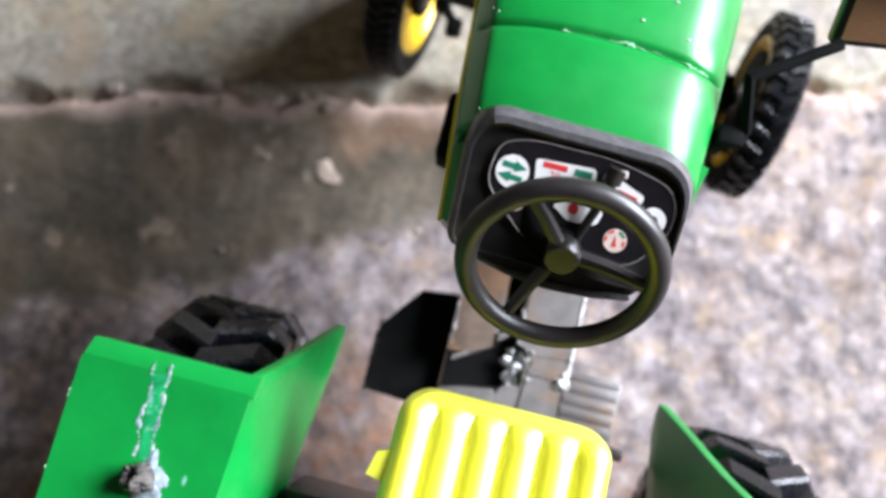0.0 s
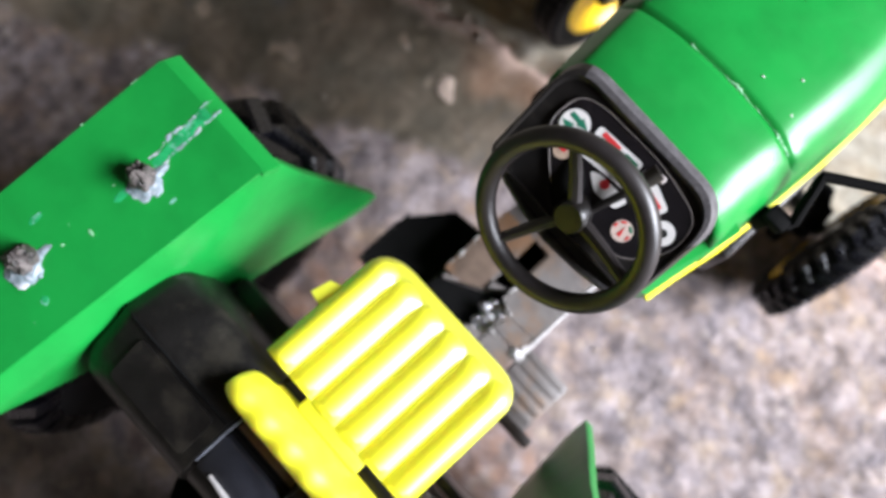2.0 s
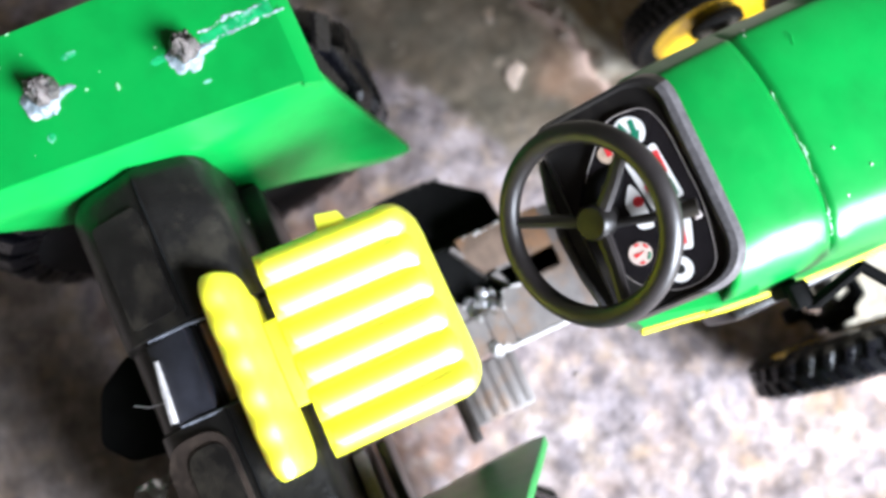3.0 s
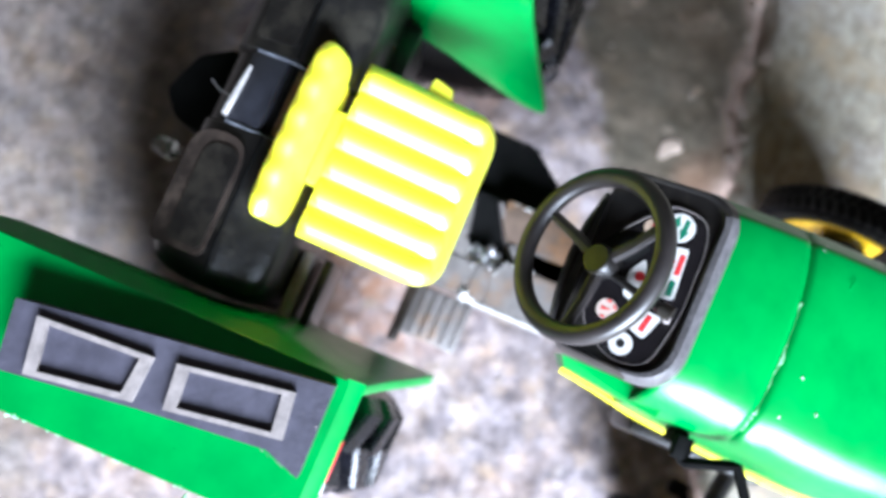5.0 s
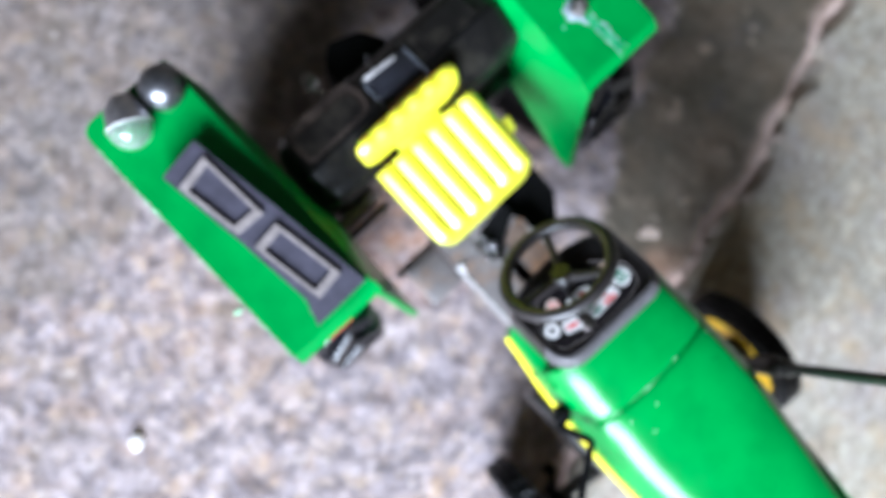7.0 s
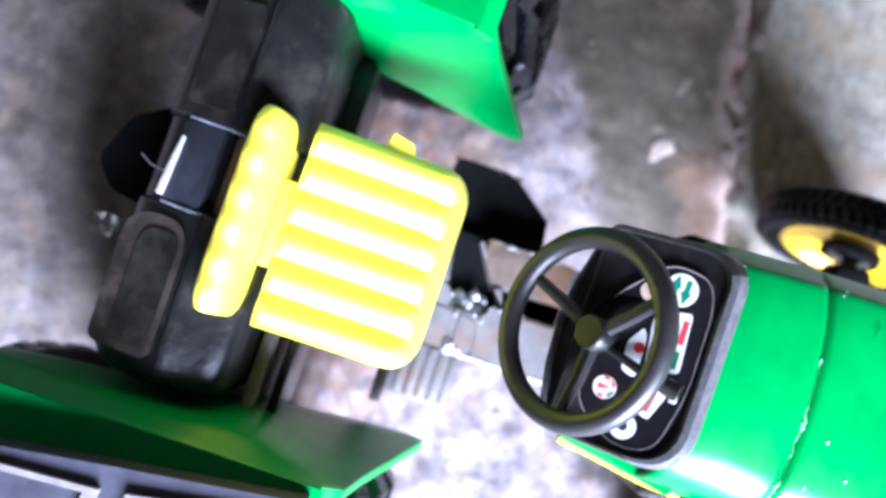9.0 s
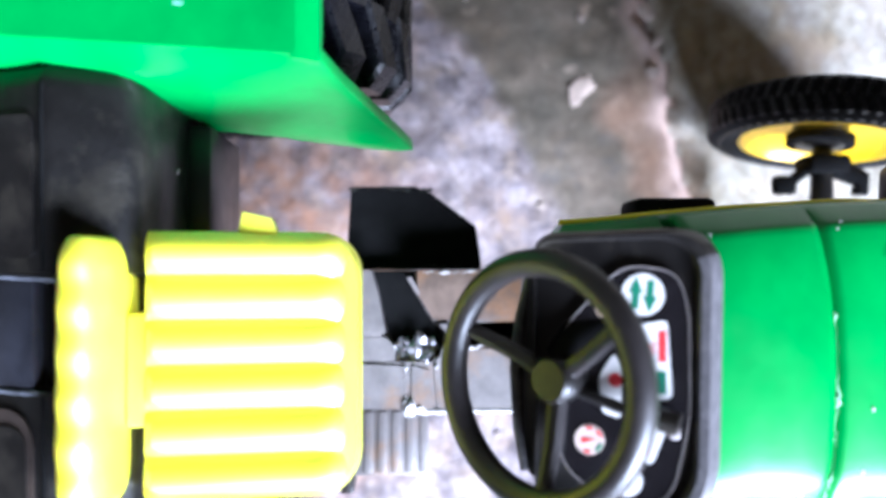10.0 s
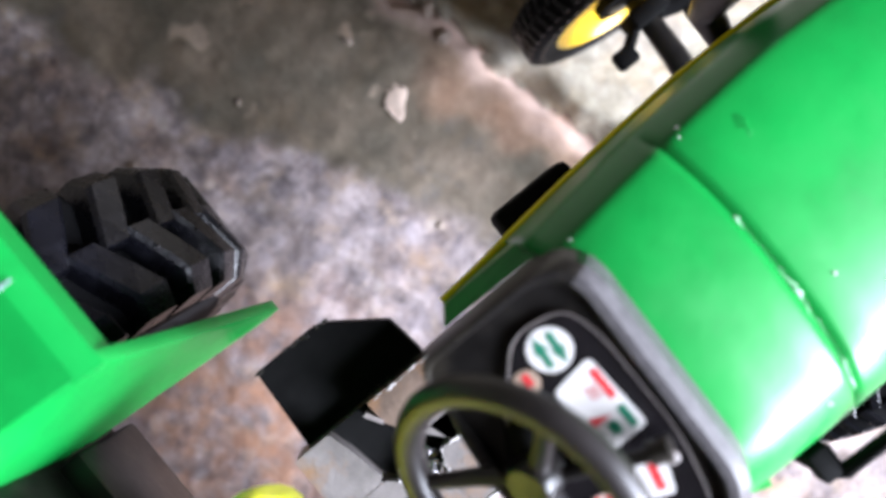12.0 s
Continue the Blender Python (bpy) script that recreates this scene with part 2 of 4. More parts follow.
    nt.links.new(bp.outputs[0], b.inputs["Normal"])
    return m


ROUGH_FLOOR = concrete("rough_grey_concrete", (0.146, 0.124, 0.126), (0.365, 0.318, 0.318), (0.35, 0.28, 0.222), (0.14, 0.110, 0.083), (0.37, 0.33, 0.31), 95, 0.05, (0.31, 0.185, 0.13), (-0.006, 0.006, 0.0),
                       ((0.100, 0.087, 0.063), (0.198, 0.157, 0.115), (0.33, 0.262, 0.20), (0.105, 0.099, 0.095)))
SMOOTH_FLOOR = concrete("beige_cement", (0.29, 0.265, 0.205), (0.39, 0.36, 0.29), (0.40, 0.35, 0.265), (0.32, 0.285, 0.26), (0.45, 0.41, 0.34), 60, 0.12)


# ---- building helpers: all lengths in millimetres ----
MM = 0.001


def part(name, bm, mat, parent=None, label="", smooth=True, turn=None):
    """Link a bmesh, drawn in millimetres, as one mesh object under its parent."""
    bmesh.ops.recalc_face_normals(bm, faces=bm.faces)
    if turn is not None:
        bm.transform(turn)
    bm.transform(Matrix.Scale(MM, 4))
    me = bpy.data.meshes.new(name)
    bm.to_mesh(me)
    bm.free()
    for m in (mat if isinstance(mat, (list, tuple)) else [mat]):
        me.materials.append(m)
    if smooth:
        me.shade_smooth()
        me.set_sharp_from_angle(angle=radians(38))
    ob = new(name, me)
    if parent:
        ob.parent = parent
    if label:
        tagged(ob, label)
    return ob


def solid(bm, verts, faces):
    vs = [bm.verts.new(v) for v in verts]
    for f in faces:
        bm.faces.new([vs[i] for i in f])
    return vs


def soften(bm, width, segments=2, angle=30):
    edges = [e for e in bm.edges if len(e.link_faces) == 2 and e.calc_face_angle(0) > radians(angle)]
    if edges and width:
        bmesh.ops.bevel(bm, geom=edges, offset=width, segments=segments, affect="EDGES", profile=0.5, clamp_overlap=True)
    return bm


def box(cx, cy, cz, sx, sy, sz, bevel=0.4, segments=2, turn=None, bm=None):
    own = bmesh.new()
    bmesh.ops.create_cube(own, size=1.0, matrix=Matrix.Translation((cx, cy, cz)) @ (turn or Matrix()) @ Matrix.Diagonal((sx, sy, sz, 1)))
    soften(own, bevel, segments)
    return join(bm, own)


def join(bm, own):
    if bm is None:
        return own
    me = bpy.data.meshes.new("tmp")
    own.to_mesh(me)
    own.free()
    bm.from_mesh(me)
    bpy.data.meshes.remove(me)
    return bm


def prism(outline, z0, z1, bevel=0.4, segments=2, bm=None):
    """An outline in x, y drawn out from z0 to z1; z1 may be a function of x, y."""
    own = bmesh.new()
    n = len(outline)
    top = [(x, y, z1(x, y) if callable(z1) else z1) for x, y in outline]
    low = [(x, y, z0(x, y) if callable(z0) else z0) for x, y in outline]
    solid(own, low + top, [tuple(range(n - 1, -1, -1)), tuple(range(n, 2 * n))] + [(i, (i + 1) % n, n + (i + 1) % n, n + i) for i in range(n)])
    soften(own, bevel, segments)
    return join(bm, own)


def rounded(x0, y0, x1, y1, r, steps=5):
    pts = []
    for cx, cy, a0 in ((x1 - r, y1 - r, 0), (x0 + r, y1 - r, 90), (x0 + r, y0 + r, 180), (x1 - r, y0 + r, 270)):
        pts += [(cx + r * math.cos(radians(a0 + 90 * k / steps)), cy + r * math.sin(radians(a0 + 90 * k / steps))) for k in range(steps + 1)]
    return pts


def round_corners(corners, r, steps=4):
    """Rounds the corners of an outline."""
    pts, n = [], len(corners)
    for i in range(n):
        p, a, b = (Vector(corners[k % n]) for k in (i, i - 1, i + 1))
        rr = r[i] if isinstance(r, (list, tuple)) else r
        s, e = p + (a - p).normalized() * rr, p + (b - p).normalized() * rr
        for k in range(steps + 1):
            t = k / steps
            pts.append(tuple((1 - t) ** 2 * s + 2 * t * (1 - t) * p + t * t * e))
    return pts


def offset(outline, d):
    """The outline moved outwards by d."""
    n, out = len(outline), []
    for i in range(n):
        a, b = Vector(outline[i - 1]), Vector(outline[(i + 1) % n])
        t = (b - a).normalized()
        out.append((outline[i][0] + t.y * d, outline[i][1] - t.x * d))
    return out


def disc(cx, cy, r, n=28):
    return [(cx + r * math.cos(2 * math.pi * k / n), cy + r * math.sin(2 * math.pi * k / n)) for k in range(n)]


def tube(points, radius, sides=12, bm=None, closed=False):
    """A round bar along a line of points; radius may be a list."""
    own = bmesh.new()
    pts = [Vector(p) for p in points]
    n, rings = len(pts), []
    for i, p in enumerate(pts):
        a = pts[i - 1] if closed or i else p
        b = pts[(i + 1) % n] if closed or i < n - 1 else p
        q = (b - a).to_track_quat("Z", "Y")
        r = radius[i] if isinstance(radius, (list, tuple)) else radius
        rings.append([own.verts.new(p + q @ Vector((r * math.cos(2 * math.pi * k / sides), r * math.sin(2 * math.pi * k / sides), 0))) for k in range(sides)])
    for i in range(n if closed else n - 1):
        one, two = rings[i], rings[(i + 1) % n]
        for k in range(sides):
            own.faces.new((one[k], one[(k + 1) % sides], two[(k + 1) % sides], two[k]))
    if not closed:
        own.faces.new(rings[0][::-1])
        own.faces.new(rings[-1])
    return join(bm, own)


def ragged(points, lo, hi, bm, seed=0, step=0.45):
    """A thin uneven bead of torn plastic along a line of points."""
    rnd = random.Random(seed)
    line, radii = [], []
    for a, b in zip(points, points[1:]):
        a, b = Vector(a), Vector(b)
        n = max(2, int((b - a).length / step))
        for k in range(n):
            line.append(a.lerp(b, k / n) + Vector((rnd.uniform(-1, 1), rnd.uniform(-1, 1), rnd.uniform(-0.5, 0.5))) * hi * 0.6)
            q = noise.noise((len(line) * 0.22, seed * 3.1, 0.5))
            radii.append(max(0.02, (lo + (hi - lo) * rnd.random()) * max(0.05, 0.6 + 1.3 * q)))
    tube(line, radii, 6, bm)


def lathe(profile, n=48, bm=None, closed=False):
    """Turns a profile of (radius, x) about the x axis."""
    own = bmesh.new()
    rings = [[own.verts.new((x, r * math.cos(2 * math.pi * k / n), r * math.sin(2 * math.pi * k / n))) for k in range(n)] for r, x in profile]
    pairs = list(zip(rings, rings[1:])) + ([(rings[-1], rings[0])] if closed else [])
    for one, two in pairs:
        for k in range(n):
            own.faces.new((one[k], one[(k + 1) % n], two[(k + 1) % n], two[k]))
    if not closed:
        own.faces.new(rings[0])
        own.faces.new(rings[-1][::-1])
    return join(bm, own)


def ball(c, r, seg=20, squash=(1, 1, 1), bm=None, rough=0.0, seed=0):
    own = bmesh.new()
    bmesh.ops.create_uvsphere(own, u_segments=seg, v_segments=seg // 2, radius=1.0)
    for v in own.verts:
        k = 1 + rough * noise.noise(v.co * 1.7 + Vector((seed, seed * 2.1, 0)))
        v.co = Vector((c[0] + v.co.x * r * squash[0] * k, c[1] + v.co.y * r * squash[1] * k, c[2] + v.co.z * r * squash[2] * k))
    return join(bm, own)


# ---- the floor ----
CRACK = [(-600, 20), (-200, 82), (-167, 94), (-127, 107), (-99, 114.5), (-72, 118.6), (-54, 121.5), (-30, 127), (10, 139), (84, 163), (110, 168), (600, 260)]


def crack_y(x):
    for (x0, y0), (x1, y1) in zip(CRACK, CRACK[1:]):
        if x0 <= x <= x1:
            y = y0 + (y1 - y0) * (x - x0) / (x1 - x0)
            return y + 4.5 * noise.noise((x / 22, 0.3, 0)) + 1.6 * noise.noise((x / 7, 5.3, 0)) + 0.7 * noise.noise((x / 2.5, 9.1, 0))
    return CRACK[0][1] if x < CRACK[0][0] else CRACK[-1][1]


def build_floor():
    def steps(a, b, fine):
        inner = list(np.arange(a, b + 0.1, fine))
        return [-3500, -2000, -1000, -600, -420] + inner + [420, 600, 1000, 2000, 3500]

    xs, ys = steps(-280, 280, 1.75), steps(-230, 300, 1.75)
    verts, side, skin, lip, clay = [], [], [], [], []
    cy = [crack_y(x) for x in xs]
    gap = [1.3 + 3.4 * max(0, noise.noise((x / 17, 2.2, 1)) + 0.30) for x in xs]
    for y in ys:
        for i, x in enumerate(xs):
            off = y - cy[i]
            z = 0.7 * noise.noise((x / 9, y / 9, 0)) + 0.35 * noise.noise((x / 3.2, y / 3.2, 4))
            if off > 0:
                z = 0.8 + 0.45 * noise.noise((x / 25, y / 25, 7)) + 0.12 * noise.noise((x / 4, y / 4, 3))
            near = abs(off) / gap[i]
            if near < 1.6:
                z -= 6.5 * (1 - near / 1.6) ** 0.7 * min(1, gap[i] / 2.0)
            elif -9 < off < 0:
                z += 0.5 * (1 + off / 9) * (1 + noise.noise((x / 5, y / 5, 11)))
            verts.append((x * MM, y * MM, z * MM))
            side.append(off > 0)
            border = 84 + 0.52 * (x + 24) + 9 * noise.noise((x / 20, y / 20, 13)) + 4 * noise.noise((x / 6, y / 6, 17))
            reach = 9.5 + 5 * noise.noise((x / 16, 3.3, 21))
            lip.append(max(0.0, min(1.0, 1.4 * (1 + off / max(1.5, reach)))) * (0.84 + 0.4 * noise.noise((x / 11, y / 11, 31))) if off < 0 else 0.0)
            edge = 22 + 12 * noise.noise((x / 19, y / 19, 53)) + 4 * noise.noise((x / 6, y / 6, 57))
            clay.append(max(0.0, min(0.85, (off + edge) / 9)) * max(0.0, min(1.0, (x + 84) / 22)) * max(0.0, min(1.0, (14 - x) / 20)) if off < 0 else 0.0)
            rear = max(0.0, min(0.5, (-58 - y + 22 * noise.noise((x / 24, y / 24, 41)) + 8 * noise.noise((x / 7, y / 7, 43))) / 24))
            skin.append(max(rear, max(0.0, min(1.0, (y - border) / 7)) * max(0.0, min(1.0, (8 - x) / 30))))
    w = len(xs)
    faces, mats = [], []
    for j in range(len(ys) - 1):
        for i in range(w - 1):
            a = j * w + i
            faces.append((a, a + 1, a + w + 1, a + w))
            mats.append(1 if side[a] else 0)
    me = bpy.data.meshes.new("floor")
    me.from_pydata(verts, [], faces)
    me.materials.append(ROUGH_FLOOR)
    me.materials.append(SMOOTH_FLOOR)
    me.polygons.foreach_set("material_index", mats)
    me.attributes.new("lip", "FLOAT", "POINT").data.foreach_set("value", [max(0.0, v) for v in lip])
    me.attributes.new("clay", "FLOAT", "POINT").data.foreach_set("value", clay)
    me.attributes.new("skin", "FLOAT", "POINT").data.foreach_set("value", skin)
    me.shade_smooth()
    return tagged(new("floor", me), "cracked grey concrete floor meeting a smoother beige slab", "floor", kind="structure")


build_floor()


# ---- plain unseen room round it, added to bounce warm fill light ----
def wall_piece(name, x0, y0, z0, x1, y1, z1, mat, label, category):
    bm = box((x0 + x1) * 500, (y0 + y1) * 500, (z0 + z1) * 500, (x1 - x0) * 1000, (y1 - y0) * 1000, (z1 - z0) * 1000, bevel=0)
    ob = part(name, bm, mat, None, label, smooth=False)
    ob.matrix_world = ROOM
    return tagged(ob, label, category, kind="structure")


def build_room():
    h, lo, wide = 2.6, -2.2, 2.2
    x = WALL_X
    wall_piece("wall_back", lo - 0.15, -wide, 0, lo, wide, h, WALL, "unseen plain cream plastered wall, added for bounce light", "wall")
    wall_piece("wall_side", lo - 0.15, wide, 0, x + 0.2, wide + 0.15, h, WALL, "unseen plain cream plastered side wall, added for bounce light", "wall")
    wall_piece("wall_side", lo - 0.15, -wide - 0.15, 0, x + 0.2, -wide, h, WALL, "unseen plain cream plastered side wall, added for bounce light", "wall")
    wall_piece("wall_window_side", x + 0.03, WIN_W / 2, 0, x + 0.2, wide, h, WALL, "unseen plastered wall beside the window, added for bounce light", "wall")
    wall_piece("wall_window_side", x + 0.03, -wide, 0, x + 0.2, -WIN_W / 2, h, WALL, "unseen plastered wall beside the window, added for bounce light", "wall")
    wall_piece("wall_below_window", x + 0.03, -WIN_W / 2, 0, x + 0.2, WIN_W / 2, WIN_Z - WIN_H / 2, WALL, "unseen plastered wall below the window, added for bounce light", "wall")
    wall_piece("wall_above_window", x + 0.03, -WIN_W / 2, WIN_Z + WIN_H / 2, x + 0.2, WIN_W / 2, h, WALL, "unseen plastered wall above the window, added for bounce light", "wall")
    wall_piece("ceiling", lo - 0.15, -wide - 0.15, h, x + 0.2, wide + 0.15, h + 0.1, CEILING, "unseen plain brown ceiling, added to shut out the sky", "ceiling")


build_room()

# ---- the toy tractor ----
tractor = tagged(new("toy_tractor"), "worn green and yellow plastic toy tractor with its cab broken off", "toy tractor")


def hood_section(y):
    """Half width of the top at its creases, crown height, and the shrink of the nose, at a length y."""
    crown = 122.4 - 0.145 * (y - 87)
    half = 20.4 + 2.9 * math.sin(max(0, min(1, (y - 84) / 50)) * math.pi / 2) - max(0, y - 134) * 0.085
    shrink = 1.0
    if y > 190:
        k = (y - 190) / 22
        crown -= 26 * k * k
        shrink = math.sqrt(max(0.05, 1 - 0.75 * k * k))
    return half * shrink, crown, shrink


def hood_drop(u):
    """How far the top falls below its crown: nearly flat, with a rounded shoulder on the right."""
    return 2.3 * abs(u) ** 3.2 if u < 0 else float(np.interp(u, [0, 0.25, 0.5, 0.66, 0.74, 0.80, 0.86, 0.92, 0.96, 1.0], [0, 0.08, 0.32, 0.62, 0.92, 1.30, 1.90, 2.65, 3.2, 3.85]))


def hood_ring(y):
    """The outline of the hood across its length: foot, flank, bevelled shoulder, top, shoulder, flank, foot."""
    half, crown, k = hood_section(y)
    low = 97.5 - 0.03 * (y - 87)
    left = [(-half - 4.3 * k, low), (-half - 4.1 * k, 103.5), (-half - 3.8 * k, crown - 9.5), (-half - 3.5 * k, crown - 7.4), (-half - 3.0 * k, crown - 6.1),
            (-half - 0.6, crown - 3.1), (-half - 0.25, crown - 2.6)]
    top = [(u * half, crown - hood_drop(u)) for u in (-0.985, -0.94, -0.86, -0.74, -0.6, -0.42, -0.2, 0, 0.2, 0.4, 0.58, 0.68, 0.74, 0.80, 0.86, 0.92, 0.96, 1.0)]
    right = [(half + 1.2 * k, crown - 5.0), (half + 2.2 * k, crown - 6.3), (half + 3.0 * k, crown - 7.8), (half + 3.6 * k, crown - 9.6),
             (half + 4.9 * k, 103.5), (half + 5.6 * k, low)]
    return left + top + right


def build_hood():
    bm = bmesh.new()
    ys = [84.0, 86, 94, 100, 104.6, 105.6, 106.4, 107.2, 108.2, 113, 120, 130, 140, 152, 165, 178, 190, 197, 203, 208, 212]
    rings = []
    for y in ys:
        half, crown, _ = hood_section(y)
        dip = {105.6: 0.3, 106.4: 1.1, 107.2: 0.3, 84.0: 1.0}.get(y, 0)
        rings.append([bm.verts.new((x, y - 1.6 * min(1.2, abs(x) / half) ** 2, z - (dip if z > crown - 6 else 0))) for x, z in hood_ring(y)])
    for one, two in zip(rings, rings[1:]):
        for k in range(len(one) - 1):
            bm.faces.new((one[k], one[k + 1], two[k + 1], two[k]))
    bm.faces.new(rings[-1])
    hood = part("hood", bm, GREEN, tractor, "glossy green engine hood with a moulded panel joint")
    hood.modifiers.new("wall", "SOLIDIFY").thickness = 0.0014
    # pale flash of plastic along the panel joint
    rnd = random.Random(4)
    flash = bmesh.new()
    half, crown, _ = hood_section(106.4)
    ragged([(u * half, 106.4 - 1.6 * u * u, crown - 0.7 - hood_drop(u)) for u in np.linspace(-0.4, 0.97, 24)], 0.05, 0.42, flash, 4)
    tagged(part("moulding_flash", flash, FLASH, hood, "pale ragged flash along the joint"), kind="stuff")
    for s in (-1, 1):
        stripe = bmesh.new()
        pts = [(s * (hood_section(y)[0] + (4.45 if s < 0 else 5.75) * hood_section(y)[2] if y > 87 else 23.4 + (0.074 if s < 0 else 0.135) * (y - 68)), y, 95.6 - 0.03 * (y - 87)) for y in (68, 76, 87.5, 100, 120, 140, 160, 180, 190)]
        tube(pts, 0.85 if s < 0 else 1.0, 10, stripe)
        part("side_stripe", stripe, STRIPE, hood, "yellow stripe along the lower edge")
        cheek = prism([(s * 20.6, 66), (s * 23.2, 68), (s * (24.6 if s < 0 else 25.9), 88), (s * 21.4, 88)], 93, lambda x, y: 99 + (y - 66) * 0.62 + (3.5 if abs(x) < 22.5 else 0), 0.7)
        part("side_cheek", cheek, GREEN, hood)
    # The first two dots stand for highlights on the hood's corners.
    specks = bmesh.new()
    for x, y, z in ((-20.4, 86.4, 119.9), (-22.7, 108.4, 116.3), (-21.6, 107.6, 117.0), (12, 118, 117.6), (19.0, 100, 119.6), (6, 112, 118.8), (15.6, 110.5, 118.2)):
        ball((x, y, z), 0.27, 8, (1.3, 1, 0.7), specks)
    tagged(part("pale_speck", specks, WHITE, hood, "tiny white specks on the hood and two painted corner highlights"), kind="stuff")
    mark = bmesh.new()
    for k in range(3):
        pts = [(-16.5 + 1.4 * math.cos(a) - 0.7 * k, 113.2 + 2.6 * math.sin(a) + 0.3 * k, 0) for a in np.linspace(0.9, 2.6, 8)]
        pts = [(x, y, hood_section(y)[1] - hood_drop(x / hood_section(y)[0]) - 0.20) for x, y, _ in pts]
        tube(pts, [0.05, 0.2, 0.28, 0.3, 0.3, 0.28, 0.2, 0.05], 10, mark)
    part("moulded_mark", mark, GREEN, hood)


build_hood()


def build_engine():
    bm = box(0, 130, 89, 32, 88, 17, 2)
    box(0, 92, 76, 28, 30, 26, 2, bm=bm)
    box(0, 150, 74, 12, 40, 18, 2, bm=bm)
    box(0, 142, 50, 9, 14, 42, 2, bm=bm)
    box(0, 194, 84, 30, 20, 16, 3, bm=bm)
    part("engine_block", bm, BLACK, tractor, "dark moulded engine block under the hood")
    axle = tube([(-47, 150.5, 29), (-30, 149, 31), (0, 145, 31), (32, 141, 31), (51, 138.5, 29)], [2.6, 3.2, 3.6, 3.2, 2.6], 10)
    front = part("front_axle", axle, BLACK, tractor)
    for x, y in ((-42.5, 150.2), (46.5, 139.0)):
        side = 1 if x > 0 else -1
        k = box(x, y, 29.5, 5, 11, 11, 1.6)
        tube([(x - side * 1, y + 3, 31), (x - side * 4, y + 9, 32), (x - side * 8, y + 8.5, 32)], [3.0, 2.6, 2.2], 10, k)
        box(x - side * 5.5, y - 11, 31, 5, 6, 4, 1.2, bm=k)
        tube([(x - side * 1, y - 4, 30), (x - side * 5, y - 10, 31)], 1.5, 8, k)
        part("steering_knuckle", k, BLACK_MATT, front)
    under = box(26, 108, 78, 10, 36, 22, 2)
    part("side_tank", under, HOUSING, tractor, "dull dark box below the hood")
    under = box(-25.5, 92, 82, 7, 16, 12, 1.5)
    part("side_box", under, BLACK_MATT, tractor)


build_engine()


def wheel(name, x, y, radius, width, rim_radius, lugs, lug_height, side, sweep, label, steer=0.0, camber=0.0):
    """A tyre with its rim, hub and tread lugs; side is the outward direction along x."""
    swing = Matrix.Rotation(radians(steer), 4, "Z") @ Matrix.Rotation(radians(camber), 4, "Y")
    place = Matrix.Translation((x, y, radius)) @ swing
    w = width / 2
    base = radius - lug_height
    prof = [(rim_radius * 0.97, -w * 0.80), (rim_radius * 1.06, -w * 0.93), (base * 0.86, -w), (base * 0.95, -w * 0.93), (base, -w * 0.70), (base * 1.008, 0),
            (base, w * 0.70), (base * 0.95, w * 0.93), (base * 0.86, w), (rim_radius * 1.06, w * 0.93), (rim_radius * 0.97, w * 0.80)]
    ob = part(name, lathe(prof, 60, closed=True), GROOVE, tractor, label, turn=place)
    rim = lathe([(rim_radius * 0.30, side * w * 0.10), (rim_radius * 0.55, side * w * 0.30), (rim_radius * 0.80, side * w * 0.45), (rim_radius * 0.93, side * w * 0.72),
                 (rim_radius, side * w * 0.84), (rim_radius, -side * w * 0.84), (rim_radius * 0.95, -side * w * 0.86), (rim_radius * 0.90, -side * w * 0.55), (rim_radius * 0.74, -side * w * 0.10), (rim_radius * 0.5, side * w * 0.06), (rim_radius * 0.30, side * w * 0.08)], 40)
    part("rim", rim, RIM_YELLOW, ob, "glossy yellow plastic rim", turn=place)
    hub = lathe([(rim_radius * 0.30, side * w * 0.5), (rim_radius * 0.34, side * w * 0.3), (rim_radius * 0.34, -side * w * 0.85), (rim_radius * 0.26, -side * w * 1.0)], 20)
    part("hub", hub, BLACK, ob, turn=place)
    # Black disc added for the dark hub and shaded inside of the rim.
    reach = rim_radius * (1.02 if radius > 40 else (0.80 if side > 0 else 0.42))
    cover = lathe([(0.3, -side * w * 0.95), (reach * 0.6, -side * w * 0.95), (reach, -side * w * 0.88), (reach, -side * w * 0.45), (0.3, -side * w * 0.45)], 40)
    part("hub_shade_disc", cover, BLACK_MATT, ob, "black disc added for the dark hub and shade behind the rim", turn=place)
    pitch = 2 * math.pi / lugs
    for s in (-1, 1):
        bm, rows = bmesh.new(), []
        half = (0.29 if radius > 40 else 0.21) * pitch
        for t, grow in ((-0.06, 0.9), (0.35, 1.0), (0.72, 1.05), (1.0, 1.2)):
            aa = (1 - t) * sweep * pitch
            low = base * (0.985 if t < 0.9 else 0.88)
            top = radius - (0.0 if t < 0.9 else lug_height * 0.9)
            if radius < 40 and t > 0.9:
                top = base * 0.90
            worn = (top - low) * 0.16
            rows.append([(s * w * t, r * math.cos(aa + d * half * grow), r * math.sin(aa + d * half * grow)) for r, d in ((low, -1.22), (top - worn, -0.96), (top, -0.74), (top, 0.74), (top - worn, 0.96), (low, 1.22))])
        faces = [(0, 1, 2, 3, 4, 5), (18, 23, 22, 21, 20, 19)] + [(6 * i + k, 6 * i + k + 6, 6 * i + k + 7, 6 * i + k + 1) for i in range(3) for k in range(5)]
        solid(bm, [p for row in rows for p in row], faces)
        first = part("tread_lug", bm, RUBBER, ob, smooth=False)
        for n in range(lugs):
            lug = first if n == 0 else new("tread_lug", first.data)
            lug.parent = ob
